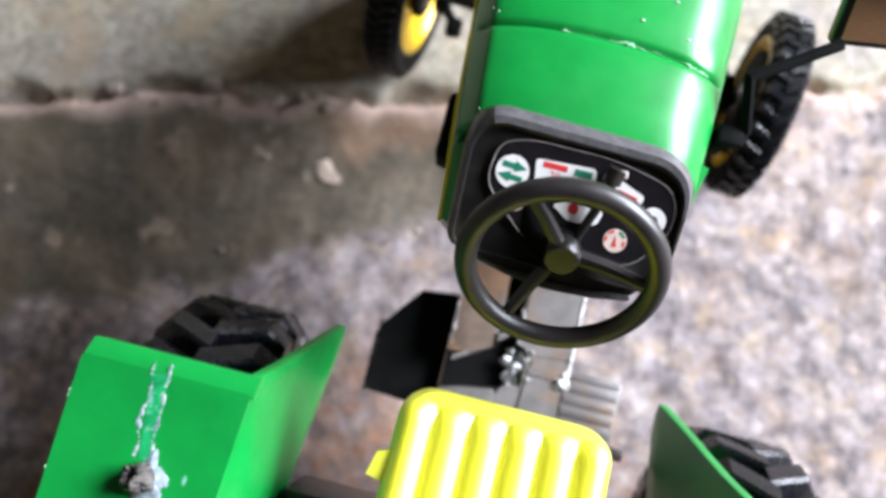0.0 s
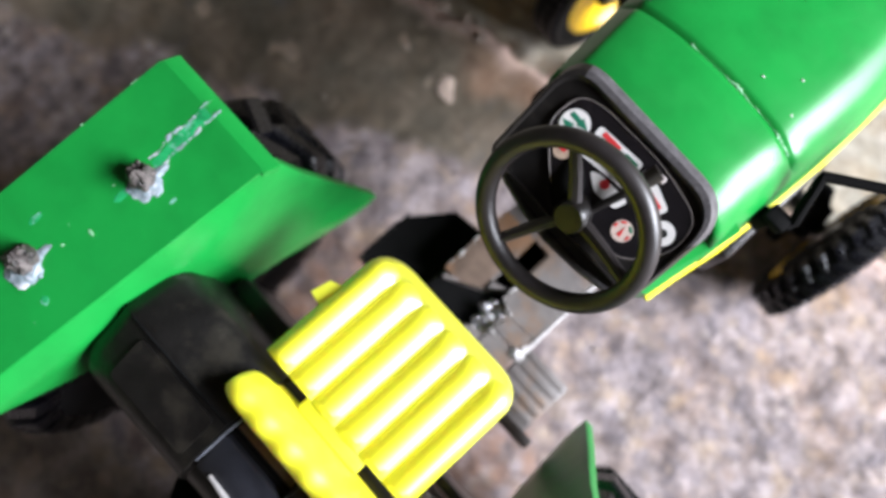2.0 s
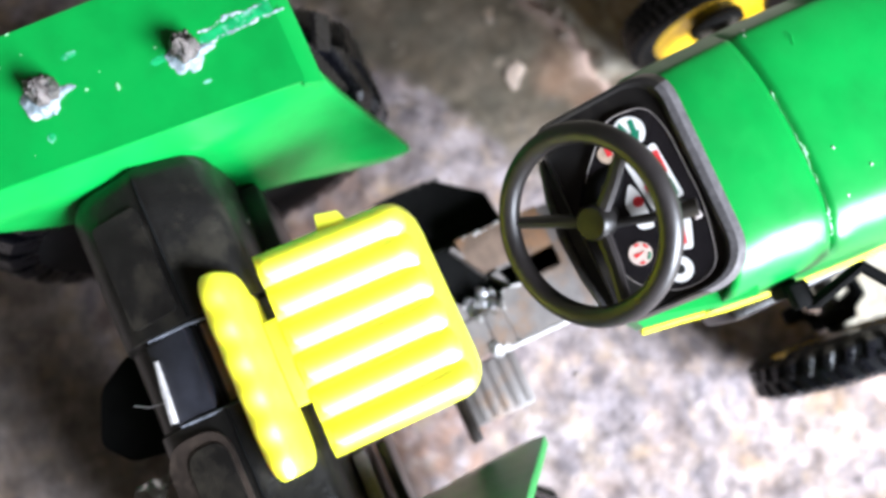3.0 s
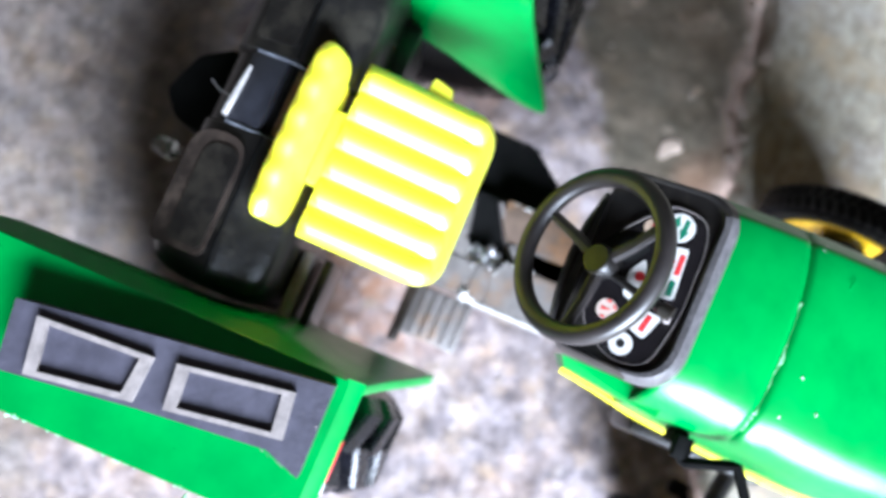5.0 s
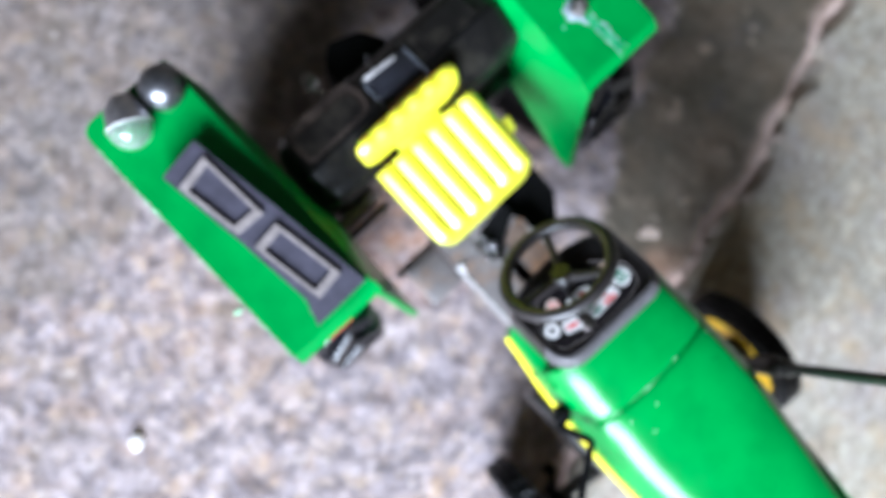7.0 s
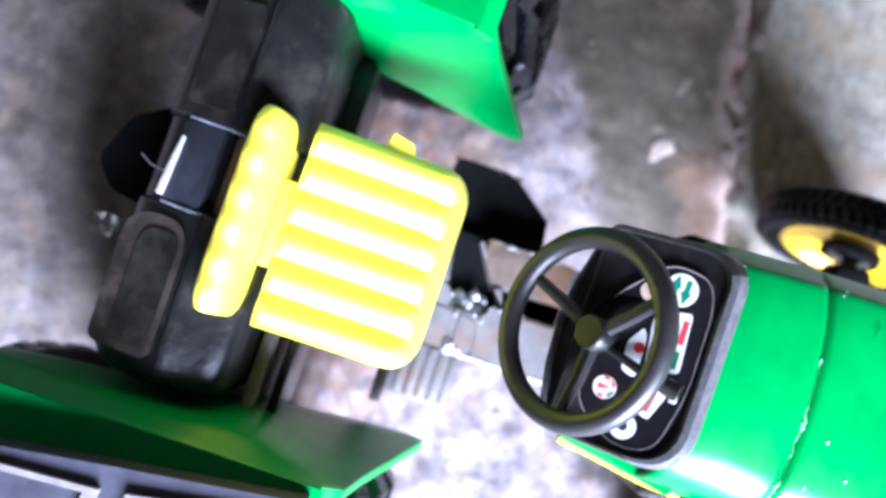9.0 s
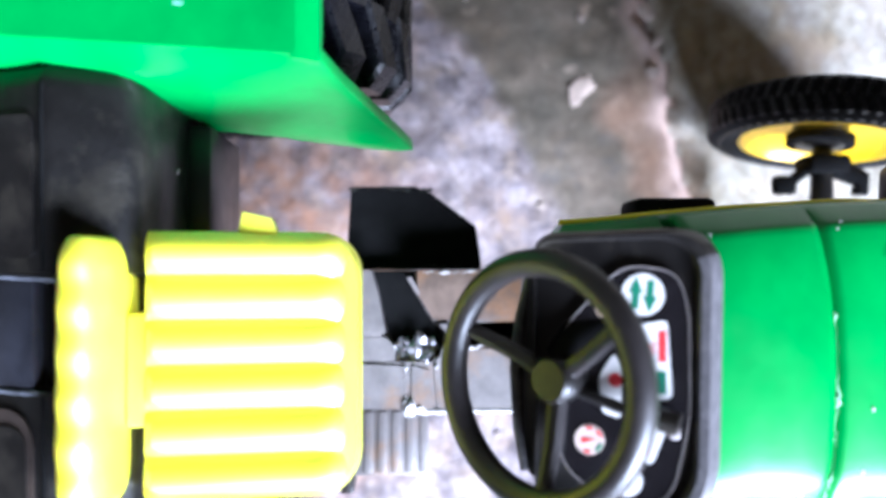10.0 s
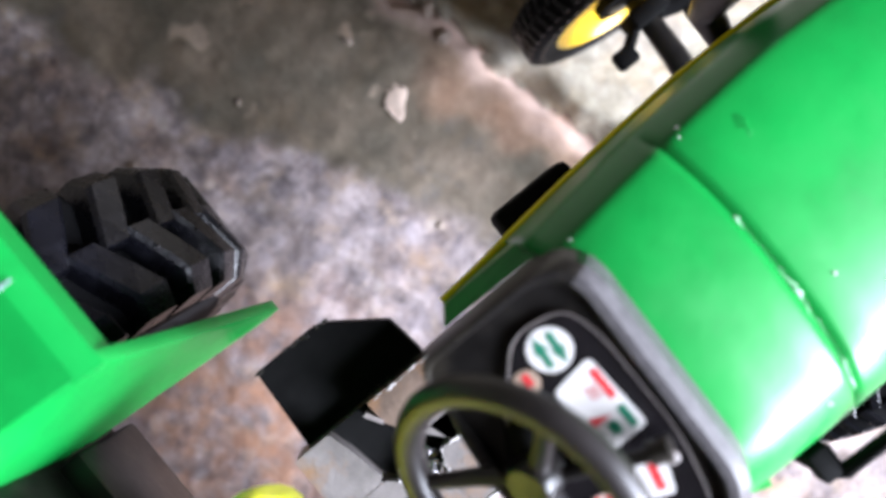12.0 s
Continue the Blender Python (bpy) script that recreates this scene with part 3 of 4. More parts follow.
            lug.matrix_basis = Matrix.Translation((x * MM, y * MM, radius * MM)) @ swing @ Matrix.Rotation(pitch * (n + (0.5 if s > 0 else 0)), 4, "X")
    return ob


wheel("front_wheel", -52.6, 150.5, 28.5, 11, 20.5, 54, 0.3, -1, 0.5, "black ribbed front tyre on a yellow rim", -7, -5)
wheel("front_wheel", 57.8, 138.6, 28.3, 11.5, 20.5, 32, 1.1, 1, 0.4, "black ribbed front tyre on a yellow rim", -5.6, -1)
wheel("rear_wheel", -66.5, -11.5, 54.0, 29, 32, 26, 5.0, -1, 0.62, "large black lugged rear tyre on a yellow rim")
wheel("rear_wheel", 61.5, -13.5, 54.0, 26, 32, 26, 5.0, 1, 0.62, "large black lugged rear tyre on a yellow rim")


def fender_shell(s, outer, inner, rear, front, top, flare):
    """A fender: top plate, outer lip, front lip and a tapering inner cheek that runs out to a point in front."""
    bm = bmesh.new()

    def rim(y):
        return inner + flare * (front - y) / (front - rear)

    plate = round_corners([(s * outer, rear), (s * rim(rear), rear), (s * inner, front - 2.8), (s * outer, front - 2.8)], [5, 1, 1, 1])
    prism(plate, top - 2.2, top, 0.5, bm=bm)
    # outer and front lips
    box(s * (outer - 0.9), (rear + front) / 2, top - 4.5, 1.8, front - rear - 6, 6, 0.5, bm=bm)
    lip = [(front - 3.4, top), (front - 2.6, top - 0.05), (front + 0.5, top - 2.6), (front + 0.5, top - 9), (front - 1.3, top - 9), (front - 1.3, top - 3.4), (front - 3.4, top - 2.0)]
    own = bmesh.new()
    m = len(lip)
    solid(own, [(s * (outer - 0.4), y, z) for y, z in lip] + [(s * (inner - 0.6), y, z) for y, z in lip],
          [tuple(range(m)), tuple(range(2 * m - 1, m - 1, -1))] + [(i, m + i, m + (i + 1) % m, (i + 1) % m) for i in range(m)])
    soften(own, 0.35, 2, 20)
    join(bm, own)
    # inner cheek: a sloping upper band, a crease, then a steeper face that runs out to a point in front
    fore = [(0.3, front - 2.7), (2.9, front + 0.6), (16, front + 4), (36, front + 10.5), (52.5, front + 15.5), (54, front + 13)]
    aft = [(0.3, rear), (8, rear + 18), (23, rear + 31), (39, front - 34), (46, front - 8), (54, front + 8)]

    def along(table, d):
        return float(np.interp(d, [a for a, _ in table], [b for _, b in table]))

    def across(d, c):
        bent = float(np.interp(d, [0, 5.2, 6.4, 9.4, 14, 30, 54], [0, 6.0, 6.7, 6.8, 6.7, 6.5, 6.4]))
        k = max(0.0, min(1.0, (1 - c) / 0.55))
        k = k * k * (3 - 2 * k)
        y = along(aft, d) + (along(fore, d) - along(aft, d)) * c
        bent *= float(np.interp(y, [-6, 4], [0.52, 1.0]))
        return rim(y) - (k * bent + (1 - k) * 6.4 * d / 54)

    own = bmesh.new()
    depths, cols, thick = [0.3, 1.6, 2.9, 4.2, 5.2, 5.8, 6.4, 9.4, 14, 22, 28, 33, 39, 46, 50, 52.5, 54], 24, 2.2
    sides = []
    for shift in (0.0, thick):
        sides.append([[own.verts.new((s * (across(d, c / cols) + shift), along(aft, d) + (along(fore, d) - along(aft, d)) * c / cols, top - d)) for c in range(cols + 1)] for d in depths])
    for q in sides:
        for one, two in zip(q, q[1:]):
            for c in range(cols):
                own.faces.new((one[c], one[c + 1], two[c + 1], two[c]))
    ring = [sides[0][0], [row[-1] for row in sides[0]], sides[0][-1], [row[0] for row in sides[0]]]
    back = [sides[1][0], [row[-1] for row in sides[1]], sides[1][-1], [row[0] for row in sides[1]]]
    for p, q in zip(ring, back):
        for c in range(len(p) - 1):
            own.faces.new((p[c], p[c + 1], q[c + 1], q[c]))
    bmesh.ops.recalc_face_normals(own, faces=own.faces)
    soften(own, 0.45, 2, 50)
    join(bm, own)
    return bm


def build_fenders():
    top = 119.0
    left = part("fender", fender_shell(-1, 79.5, 47.7, -66, 27.0, top, 4.8), GREEN, tractor, "green fender with two broken mounting stubs on it")
    right = part("fender", fender_shell(1, 76.5, 44.0, -68, 27.5, top, 0.0), GREEN, tractor, "green fender carrying a charcoal console")

    # broken stubs on the left fender, with glue round them
    rnd = random.Random(2)
    for cx, cy, r, h in ((-62.6, 5.6, 2.9, 6.2), (-65.6, -22.0, 3.1, 5.2)):
        bm = ball((0, 0, 0), 1.0, 36)
        hole = Vector((-0.42, 0.30, 0.86)).normalized() if cy > 0 else Vector((-0.72, 0.12, 0.68)).normalized()
        for v in bm.verts:
            d = v.co.normalized()
            k = 1 + 0.24 * noise.noise(d * 1.9 + Vector((cx, cy, 0))) + 0.22 * noise.noise(d * 5.5 + Vector((cy, cx, 3))) + 0.10 * noise.noise(d * 12 + Vector((cx, cx, 1)))
            k -= 0.85 * max(0.0, (d.dot(hole) - (0.84 if cy > 0 else 0.78)) / 0.18) ** 0.6 if d.dot(hole) > 0.78 else 0.0
            v.co = Vector((cx + d.x * r * k, cy + d.y * r * k * 0.92, top + 0.5 + max(-0.6, d.z) * h * max(0.25, k) * 0.92))
        stub = part("stub", bm, STUB, left, "broken grey plastic stub with a hollow in it")
        glue = bmesh.new()
        ball((cx + 1.3, cy - 0.9, top), 3.3 if cy > 0 else 4.0, 30, (1, 0.9, 0.20), glue, 0.45, cx)
        ball((cx + 1.2, cy + 2.2, top), 1.7, 18, (0.6, 1.9, 0.18), glue, 0.4, cy)
        for k in range(6):
            a = k * 1.05 + cx
            ball((cx + 1.2 + 3.3 * math.cos(a), cy - 0.9 + 3.0 * math.sin(a), top), 0.5 + 0.3 * math.sin(k * 2.3), 14, (1.5, 1, 0.3), glue, 0.8, k)
        part("glue_ring", glue, GLUE, stub, "cloudy dried glue")
    smear = bmesh.new()
    for x0, x1, wide in ((-64.5, -66.4, 0.26), (-62.2, -63.0, 0.34)):
        for k in range(40):
            t = k / 39
            y = 9.0 + 16.5 * t + rnd.uniform(-0.3, 0.3)
            x = x0 + (x1 - x0) * t + 0.9 * noise.noise((k * 0.17, x0, 0)) + 0.35 * noise.noise((k * 0.6, x0, 4))
            thick = wide * (0.55 + 1.3 * noise.noise((k * 0.33, x1, 2)) + rnd.uniform(0, 0.35))
            if thick > 0.04:
                ball((x, y, top + 0.01), thick, 8, (1, rnd.uniform(0.9, 2.2), 0.2), smear, 0.5, k)
    tagged(part("glue_smear", smear, GLUE, left, "whitish glue smear running to the front edge"), kind="stuff")
    film = prism(round_corners([(-64.0, 8.6), (-61.8, 8.8), (-62.4, 17), (-63.0, 24.0), (-66.2, 23.8), (-65.0, 16)], 0.6), top - 0.3, top + 0.03, 0)
    part("glue_film", film, FILM, left, "thin cloudy film of dried glue")
    for x, y, w, l in ((-62.8, 0.2, 0.9, 2.2), (-56.5, -24.0, 1.0, 0.7), (-55.0, 7.0, 0.35, 0.9), (-70.6, -15.4, 0.7, 1.6)):
        blot = ball((x, y, top), 1.0, 18, (w, l, 0.03), None, 0.5, x)
        part("glue_blot", blot, FILM, left, "faint cloudy blot of glue")
    edge = bmesh.new()
    ball((-61.0, -9.0, top), 0.55, 12, (1.5, 0.6, 0.3), edge, 0.6, 5)
    for y0, y1, sd in ((-58, -40, 1), (-30, -24, 2), (-8, -1, 3), (3, 9, 4), (13, 21, 5)):
        ragged([(-79.5, y0, top - 0.3), (-79.5, y1, top - 0.3)], 0.05, 0.42, edge, sd)
    for k in range(9):
        ball((rnd.uniform(-77, -50), rnd.uniform(-50, 24), top), rnd.uniform(0.04, 0.12), 10, (rnd.uniform(0.6, 3.0), rnd.uniform(0.6, 3.0), 0.12), edge, 0.8, k)
    tagged(part("scuffs", edge, FLASH, left, "pale scuffs and specks"), kind="stuff")

    edge = bmesh.new()
    ragged([(76.5, -62, top - 0.5), (76.5, 26, top - 0.5)], 0.05, 0.55, edge, 7)
    ball((79.2, 3.3, top - 1), 1.1, 8, (1.7, 0.6, 0.5), edge, 0.4)
    tagged(part("scuffs", edge, FLASH, right, "pale ragged moulding flash on the edge"), kind="stuff")

    # console on the right fender
    body = prism([(54.0, -41.8), (68.0, -39.6), (66.3, -26), (64.4, -11), (61.9, 15), (64.6, 22.9), (45.4, 22.6), (49.6, -10)], top - 0.5, lambda x, y: top + 6.6, 0.9, 3)
    console = part("console", body, CONSOLE, right, "charcoal console with two framed recesses")
    for quad in (((55.3, -36.0), (66.6, -33.8), (63.4, -12.4), (53.9, -12.0)), ((53.2, -7.4), (62.4, -6.3), (58.8, 17.4), (49.4, 16.1))):
        c = Vector((sum(p[0] for p in quad) / 4, sum(p[1] for p in quad) / 4))
        inner = [tuple(Vector(p) + (c - Vector(p)).normalized() * 2.7) for p in quad]
        fb = bmesh.new()
        z0, z1 = top + 6.4, top + 7.9
        solid(fb, [(*p, z0) for p in quad] + [(*p, z0) for p in inner] + [(*p, z1) for p in quad] + [(*p, z1) for p in inner],
              [(8 + i, 8 + (i + 1) % 4, 12 + (i + 1) % 4, 12 + i) for i in range(4)] + [(i, (i + 1) % 4, 8 + (i + 1) % 4, 8 + i) for i in range(4)] + [(4 + i, 12 + i, 12 + (i + 1) % 4, 4 + (i + 1) % 4) for i in range(4)])
        soften(fb, 0.35, 2)
        part("recess_frame", fb, TAUPE, console, "worn taupe raised frame")
        pane = prism([tuple(Vector(p) + (c - Vector(p)).normalized() * 2.6) for p in quad], top + 6.4, top + 6.75, 0.1)
        part("recess_panel", pane, CONSOLE, console)

    worn = bmesh.new()
    ragged([(62.2, 14, top + 6.3), (64.3, 22.4, top + 6.3), (46, 22.2, top + 6.3)], 0.04, 0.28, worn, 11)
    ragged([(67.6, -39, top + 6.3), (64.2, -11, top + 6.3), (61.8, 14, top + 6.3)], 0.03, 0.2, worn, 12)
    tagged(part("worn_corner", worn, TAUPE, console, "pale worn corner of the console"), kind="stuff")
    ref = box(60.5, 27.9, top - 4.5, 9, 1.0, 3.0, 0.3)
    part("front_reflector", ref, RED, right, "small red reflector strip")
    whit = box(66.5, 27.9, top - 4.5, 2.6, 0.8, 3.0, 0.3)
    part("reflector_cap", whit, WHITE, right)

    # lamp on the tail of the right fender
    lampb = ball((50.0, -61.0, 121.5), 7.0, 28, (1, 1, 0.95))
    tube([(50, -61, 116), (50, -61, 119.4)], 3.4, 16, lampb)
    lamp = part("work_lamp", lampb, GUNMETAL, right, "shiny dark ball-shaped work lamp")
    aim = Matrix.Translation((64.8, -58.6, 121.6)) @ Matrix.Rotation(radians(67), 4, "Z")
    part("reflector", lathe([(0.3, -9.6), (3.4, -9.0), (5.9, -5.6), (6.7, -1.0), (6.9, 0.2), (6.3, 0.2), (5.9, -1.2), (4.9, -5.0), (2.6, -7.6), (0.3, -8.2)], 32), DULL_METAL, lamp, "grey metal lamp shell", turn=aim)
    lens = [(6.9 * math.cos(a), 0.2 + 7.0 * math.sin(a)) for a in np.linspace(0, 1.52, 9)]
    lens += [(6.2 * math.cos(a), 0.2 + 6.3 * math.sin(a)) for a in np.linspace(1.52, 0, 9)]
    part("lens_cup", lathe(lens, 32), CLEAR, lamp, "clear plastic domed lens", turn=aim)
    ring = bmesh.new()
    tube([(0.2, 6.7 * math.cos(a), 6.7 * math.sin(a)) for a in np.linspace(0, 2 * math.pi, 37)[:-1]], 0.32, 8, ring, closed=True)
    part("lens_rim", ring, WHITE, lamp, "pale rim of the lens", turn=aim)


build_fenders()


def build_seat():
    # cushion: a rounded slab with six lengthwise ribs
    bm = bmesh.new()
    nx, ny = 60, 26
    y0, y1, r = 0.8, 33.6, 6.5

    def half_at(y):
        return 20.9 if y < y1 - r else 20.9 - r + math.sqrt(max(0, r * r - (y - (y1 - r)) ** 2))

    grid = []
    for j in range(ny + 1):
        t = j / ny
        y = y0 + (y1 - y0) * (t if t < 0.75 else 0.75 + 0.25 * math.sin((t - 0.75) / 0.25 * math.pi / 2))
        h = half_at(y)
        row = []
        for i in range(nx + 1):
            u = -1 + 2 * i / nx
            x = h * u - 0.6
            rib = 1.8 * abs(math.sin((x + 21.5) / 41.8 * math.pi * 6)) ** 0.7
            fade = min(1, (y1 - y) / 5) * min(1, (y - y0) / 1.5 + 0.3)
            edge = 2.6 * max(0, abs(u) - 0.86) / 0.14
            roll = 3.6 * max(0, (y - (y1 - 5)) / 5) ** 2
            z = 113.0 - 0.11 * (y - y0) + rib * fade - edge * edge * 0.17 - roll - 0.5 * (1 - u * u)
            row.append(bm.verts.new((x, y, z)))
        grid.append(row)
    for j in range(ny):
        for i in range(nx):
            bm.faces.new((grid[j][i], grid[j][i + 1], grid[j + 1][i + 1], grid[j + 1][i]))
    rim = [v for v in grid[0]] + [grid[j][-1] for j in range(1, ny + 1)] + [v for v in reversed(grid[-1][:-1])] + [grid[j][0] for j in range(ny - 1, 0, -1)]
    low = [bm.verts.new((v.co.x * 0.955, v.co.y * 0.97 + 0.3, 109.2)) for v in rim]
    for k in range(len(rim)):
        bm.faces.new((rim[k], low[k], low[(k + 1) % len(rim)], rim[(k + 1) % len(rim)]))
    bm.faces.new(low)
    seat = part("seat", bm, YELLOW, tractor, "bright yellow ribbed plastic seat cushion")
    nub = prism([(-20.0, 14), (-24.6, 15), (-23.6, 19.4), (-20, 21)], 107.0, 110.6, 0.5)
    part("seat_tab", nub, YELLOW, seat)

    # backrest: a thick rounded roll with domed ribs, tipped back, joined to the cushion by a middle tongue
    bm = bmesh.new()
    nx, ns = 72, 28
    rings = []
    for i in range(nx + 1):
        u = math.sin(math.pi / 2 * (-1 + 2 * i / nx))
        x = 20.3 * u - 0.2
        end = max(0.02, (1 - abs(u) ** 7)) ** 0.5
        dome = 0.48 * math.sin((x + 20.5) / 40.6 * math.pi * 6) ** 2 * end
        ring = []
        for k in range(ns):
            a = 2 * math.pi * k / ns
            cy, cz = math.cos(a), math.sin(a)
            py = 3.8 * (0.45 + 0.55 * end) * math.copysign(abs(cy) ** 0.7, cy)
            pz = (8.6 + dome * max(0, cz)) * (0.80 + 0.20 * end) * math.copysign(abs(cz) ** 0.62, cz)
            ring.append(bm.verts.new((x, -6.2 - 0.19 * pz + py * (1 - 0.14 * max(0, cz)), 112.0 + pz)))
        rings.append(ring)
    for one, two in zip(rings, rings[1:]):
        for k in range(ns):
            bm.faces.new((one[k], one[(k + 1) % ns], two[(k + 1) % ns], two[k]))
    bm.faces.new(rings[0])
    bm.faces.new(rings[-1])
    bmesh.ops.recalc_face_normals(bm, faces=bm.faces)
    part("seat_back", bm, YELLOW, seat, "low yellow ribbed backrest")
    tongue = box(0, -0.2, 109, 17.6, 4.4, 7, 0.8)
    part("seat_tongue", tongue, YELLOW, seat)
    post = box(0, 14, 90, 18, 18, 30, 1.5)
    part("seat_post", post, BLACK_MATT, tractor)


build_seat()


def housing_profile(x):
    """The housing's outline from its front foot over the ridge to its rear foot, at a place x across."""
    r = float(np.interp(x, [-46, -15, -14.2, 2.6, 3.4, 38], [116.2, 114.6, 111.6, 111.6, 114.2, 112.6]))
    pts = [(1.4, 62), (1.0, 97), (0.6, 102), (-0.2, r - 6.2), (-1.4, r - 4.0), (-3.2, r - 2.7), (-5.6, r - 2.1), (-12.4, r - 0.35), (-13.6, r), (-14.6, r - 0.15),
           (-23.5, r - 3.4), (-27.0, r - 5.4), (-29.4, r - 8.4), (-30.6, r - 12.0), (-31.0, r - 17), (-30.6, 62)]
    inset = float(np.interp(x, [-47.8, -47.2, -45.8, -43.0, 30.0, 34.0, 36.4, 37.8, 38.6], [5.0, 2.6, 0.9, 0, 0, 0.7, 2.0, 4.2, 7.5]))
    return [(y + (-15 - y) * inset / 16, z - (inset if z > 90 else 0)) for y, z in pts], r


def build_rear_housing():
    """The dark rounded housing across the tractor behind the seat."""
    bm = bmesh.new()
    xs = [-47.8, -47.2, -46.5, -45.8, -43.0, -34, -26, -18, -15, -14.2, -6, 2.6, 3.4, 10, 18, 26, 30, 32.5, 34, 35.4, 36.4, 37.2, 37.8, 38.3, 38.6]
    rings = [[bm.verts.new((x, y, z)) for y, z in housing_profile(x)[0]] for x in xs]
    for one, two in zip(rings, rings[1:]):
        for k in range(len(one) - 1):
            bm.faces.new((one[k], one[k + 1], two[k + 1], two[k]))
    bm.faces.new(rings[0][::-1])
    bm.faces.new(rings[-1])
    housing = part("rear_housing", bm, HOUSING, tractor, "worn dark rounded housing behind the seat with a seam across")
    seam = bmesh.new()
    for x0, x1 in ((-47, -15.2), (-14, 2.4), (3.6, 36)):
        tube([(x0 + (x1 - x0) * k / 8, -14.0 + 0.3 * noise.noise((k, x0, 0)), housing_profile(x0 + (x1 - x0) * k / 8)[0][8][1] + 0.02) for k in range(9)], 0.32, 6, seam)
    part("ridge_seam", seam, BLACK_MATT, housing)

    def slope(lift):
        return lambda x, y: housing_profile(x)[1] - 0.3 + (y + 14.6) * 0.365 + lift

    pad = prism(round_corners([(-39, -25.6), (-17.4, -25.6), (-17.4, -15.4), (-39, -15.4)], 1.4), slope(-3.0), slope(0.75), 0.3)
    part("rear_panel", pad, BLACK, housing, "glossy black flat panel of the housing")
    pad = prism(round_corners([(5.6, -29.6), (33, -29.6), (33, -15.6), (5.6, -15.6)], [6.4, 2.5, 2.5, 5.8], 6), slope(-4.0), slope(0.9), 0.9, 3)
    part("rear_panel", pad, DUSTY_HOUSING, housing, "dusty brown rounded rim of a rear panel")
    pad = prism(round_corners([(8.2, -25.4), (31.4, -25.4), (31.4, -16.6), (8.2, -16.6)], [4.2, 1.5, 1.5, 3.6], 6), slope(-3.0), slope(1.25), 0.25)
    part("rear_panel", pad, BLACK, housing, smooth=False)
    strip = prism([(-13.6, -13.2), (2.2, -13.2), (2.2, -5.5), (-13.6, -5.5)], 104, lambda x, y: 111.75 + (y + 13) * 0.24 * -1, 0.3)
    part("brown_strip", strip, RUSTY, housing, "brown-stained strip behind the backrest")
    for x in (-14.6, 2.9):
        edge = bmesh.new()
        tube([(x, -23.8, 110.6), (x + 0.2, -19, 112.4), (x + 0.4, -14.6, 113.6 - 0.02 * x), (x + 0.8, -9, 112.9)], [0.25, 0.4, 0.4, 0.3], 8, edge)
        part("worn_seam", edge, LATCH_EDGE, housing, "pale blue worn line beside the latch")
    block = box(-5.8, -19.6, 109.6, 16.6, 9.4, 5.0, 0.6, turn=Matrix.Rotation(radians(19), 4, "X"))
    part("latch_block", block, LATCH, housing, "blue-grey latch block")
    pin = bmesh.new()
    tube([(-10.4, -23.6, 111.2), (-4.5, -24.2, 110.9), (1.8, -24.7, 110.4)], [0.45, 0.75, 0.95], 8, pin)
    part("pale_pin", pin, WORN_LIT, housing, "pale worn edge of the latch")
    wire = bmesh.new()
    tube([(-2.6, -25.0, 109.6), (-3.2, -28.6, 108.8), (-4.6, -31.0, 109.0)], 0.17, 6, wire)
    part("wire", wire, METAL, housing, "thin bright wire end")
    hitch = prism(round_corners([(-15, -28), (6, -28), (4, -42), (-2, -47), (-13, -43), (-18, -35)], 2), 50, 88, 1.2)
    part("hitch_block", hitch, BLACK_MATT, tractor, "black hitch block at the tail")
    glass = ball((11.5, -41.5, 87), 2.6, 12, (1, 1.5, 0.8), None, 0.4, 3)
    tube([(10, -38, 80), (11, -41, 86)], 1.2, 8, glass)
    part("clear_fitting", glass, CLEAR, tractor, "small clear plastic fitting")
    beam = box(-2, -18, 70, 74, 30, 40, 2)
    part("rear_axle_housing", beam, BLACK, tractor)
    rail = box(-31, 1.8, 75, 22, 7, 28, 1.0)
    part("side_rail", rail, BLACK, tractor)
    rail = box(30, 3.0, 84, 17, 3, 24, 0.8)
    part("side_rail", rail, TAUPE, tractor)
    rail = box(30, 8.0, 80, 17, 2.2, 28, 0.6)
    part("side_rail", rail, BLACK, tractor)
    clip = bmesh.new()
    tube([(-30, -1.0, 95.2), (-31.5, 0.5, 96.2), (-33, 1.4, 96.0)], 0.25, 6, clip)
    part("wire", clip, METAL, housing)


build_rear_housing()


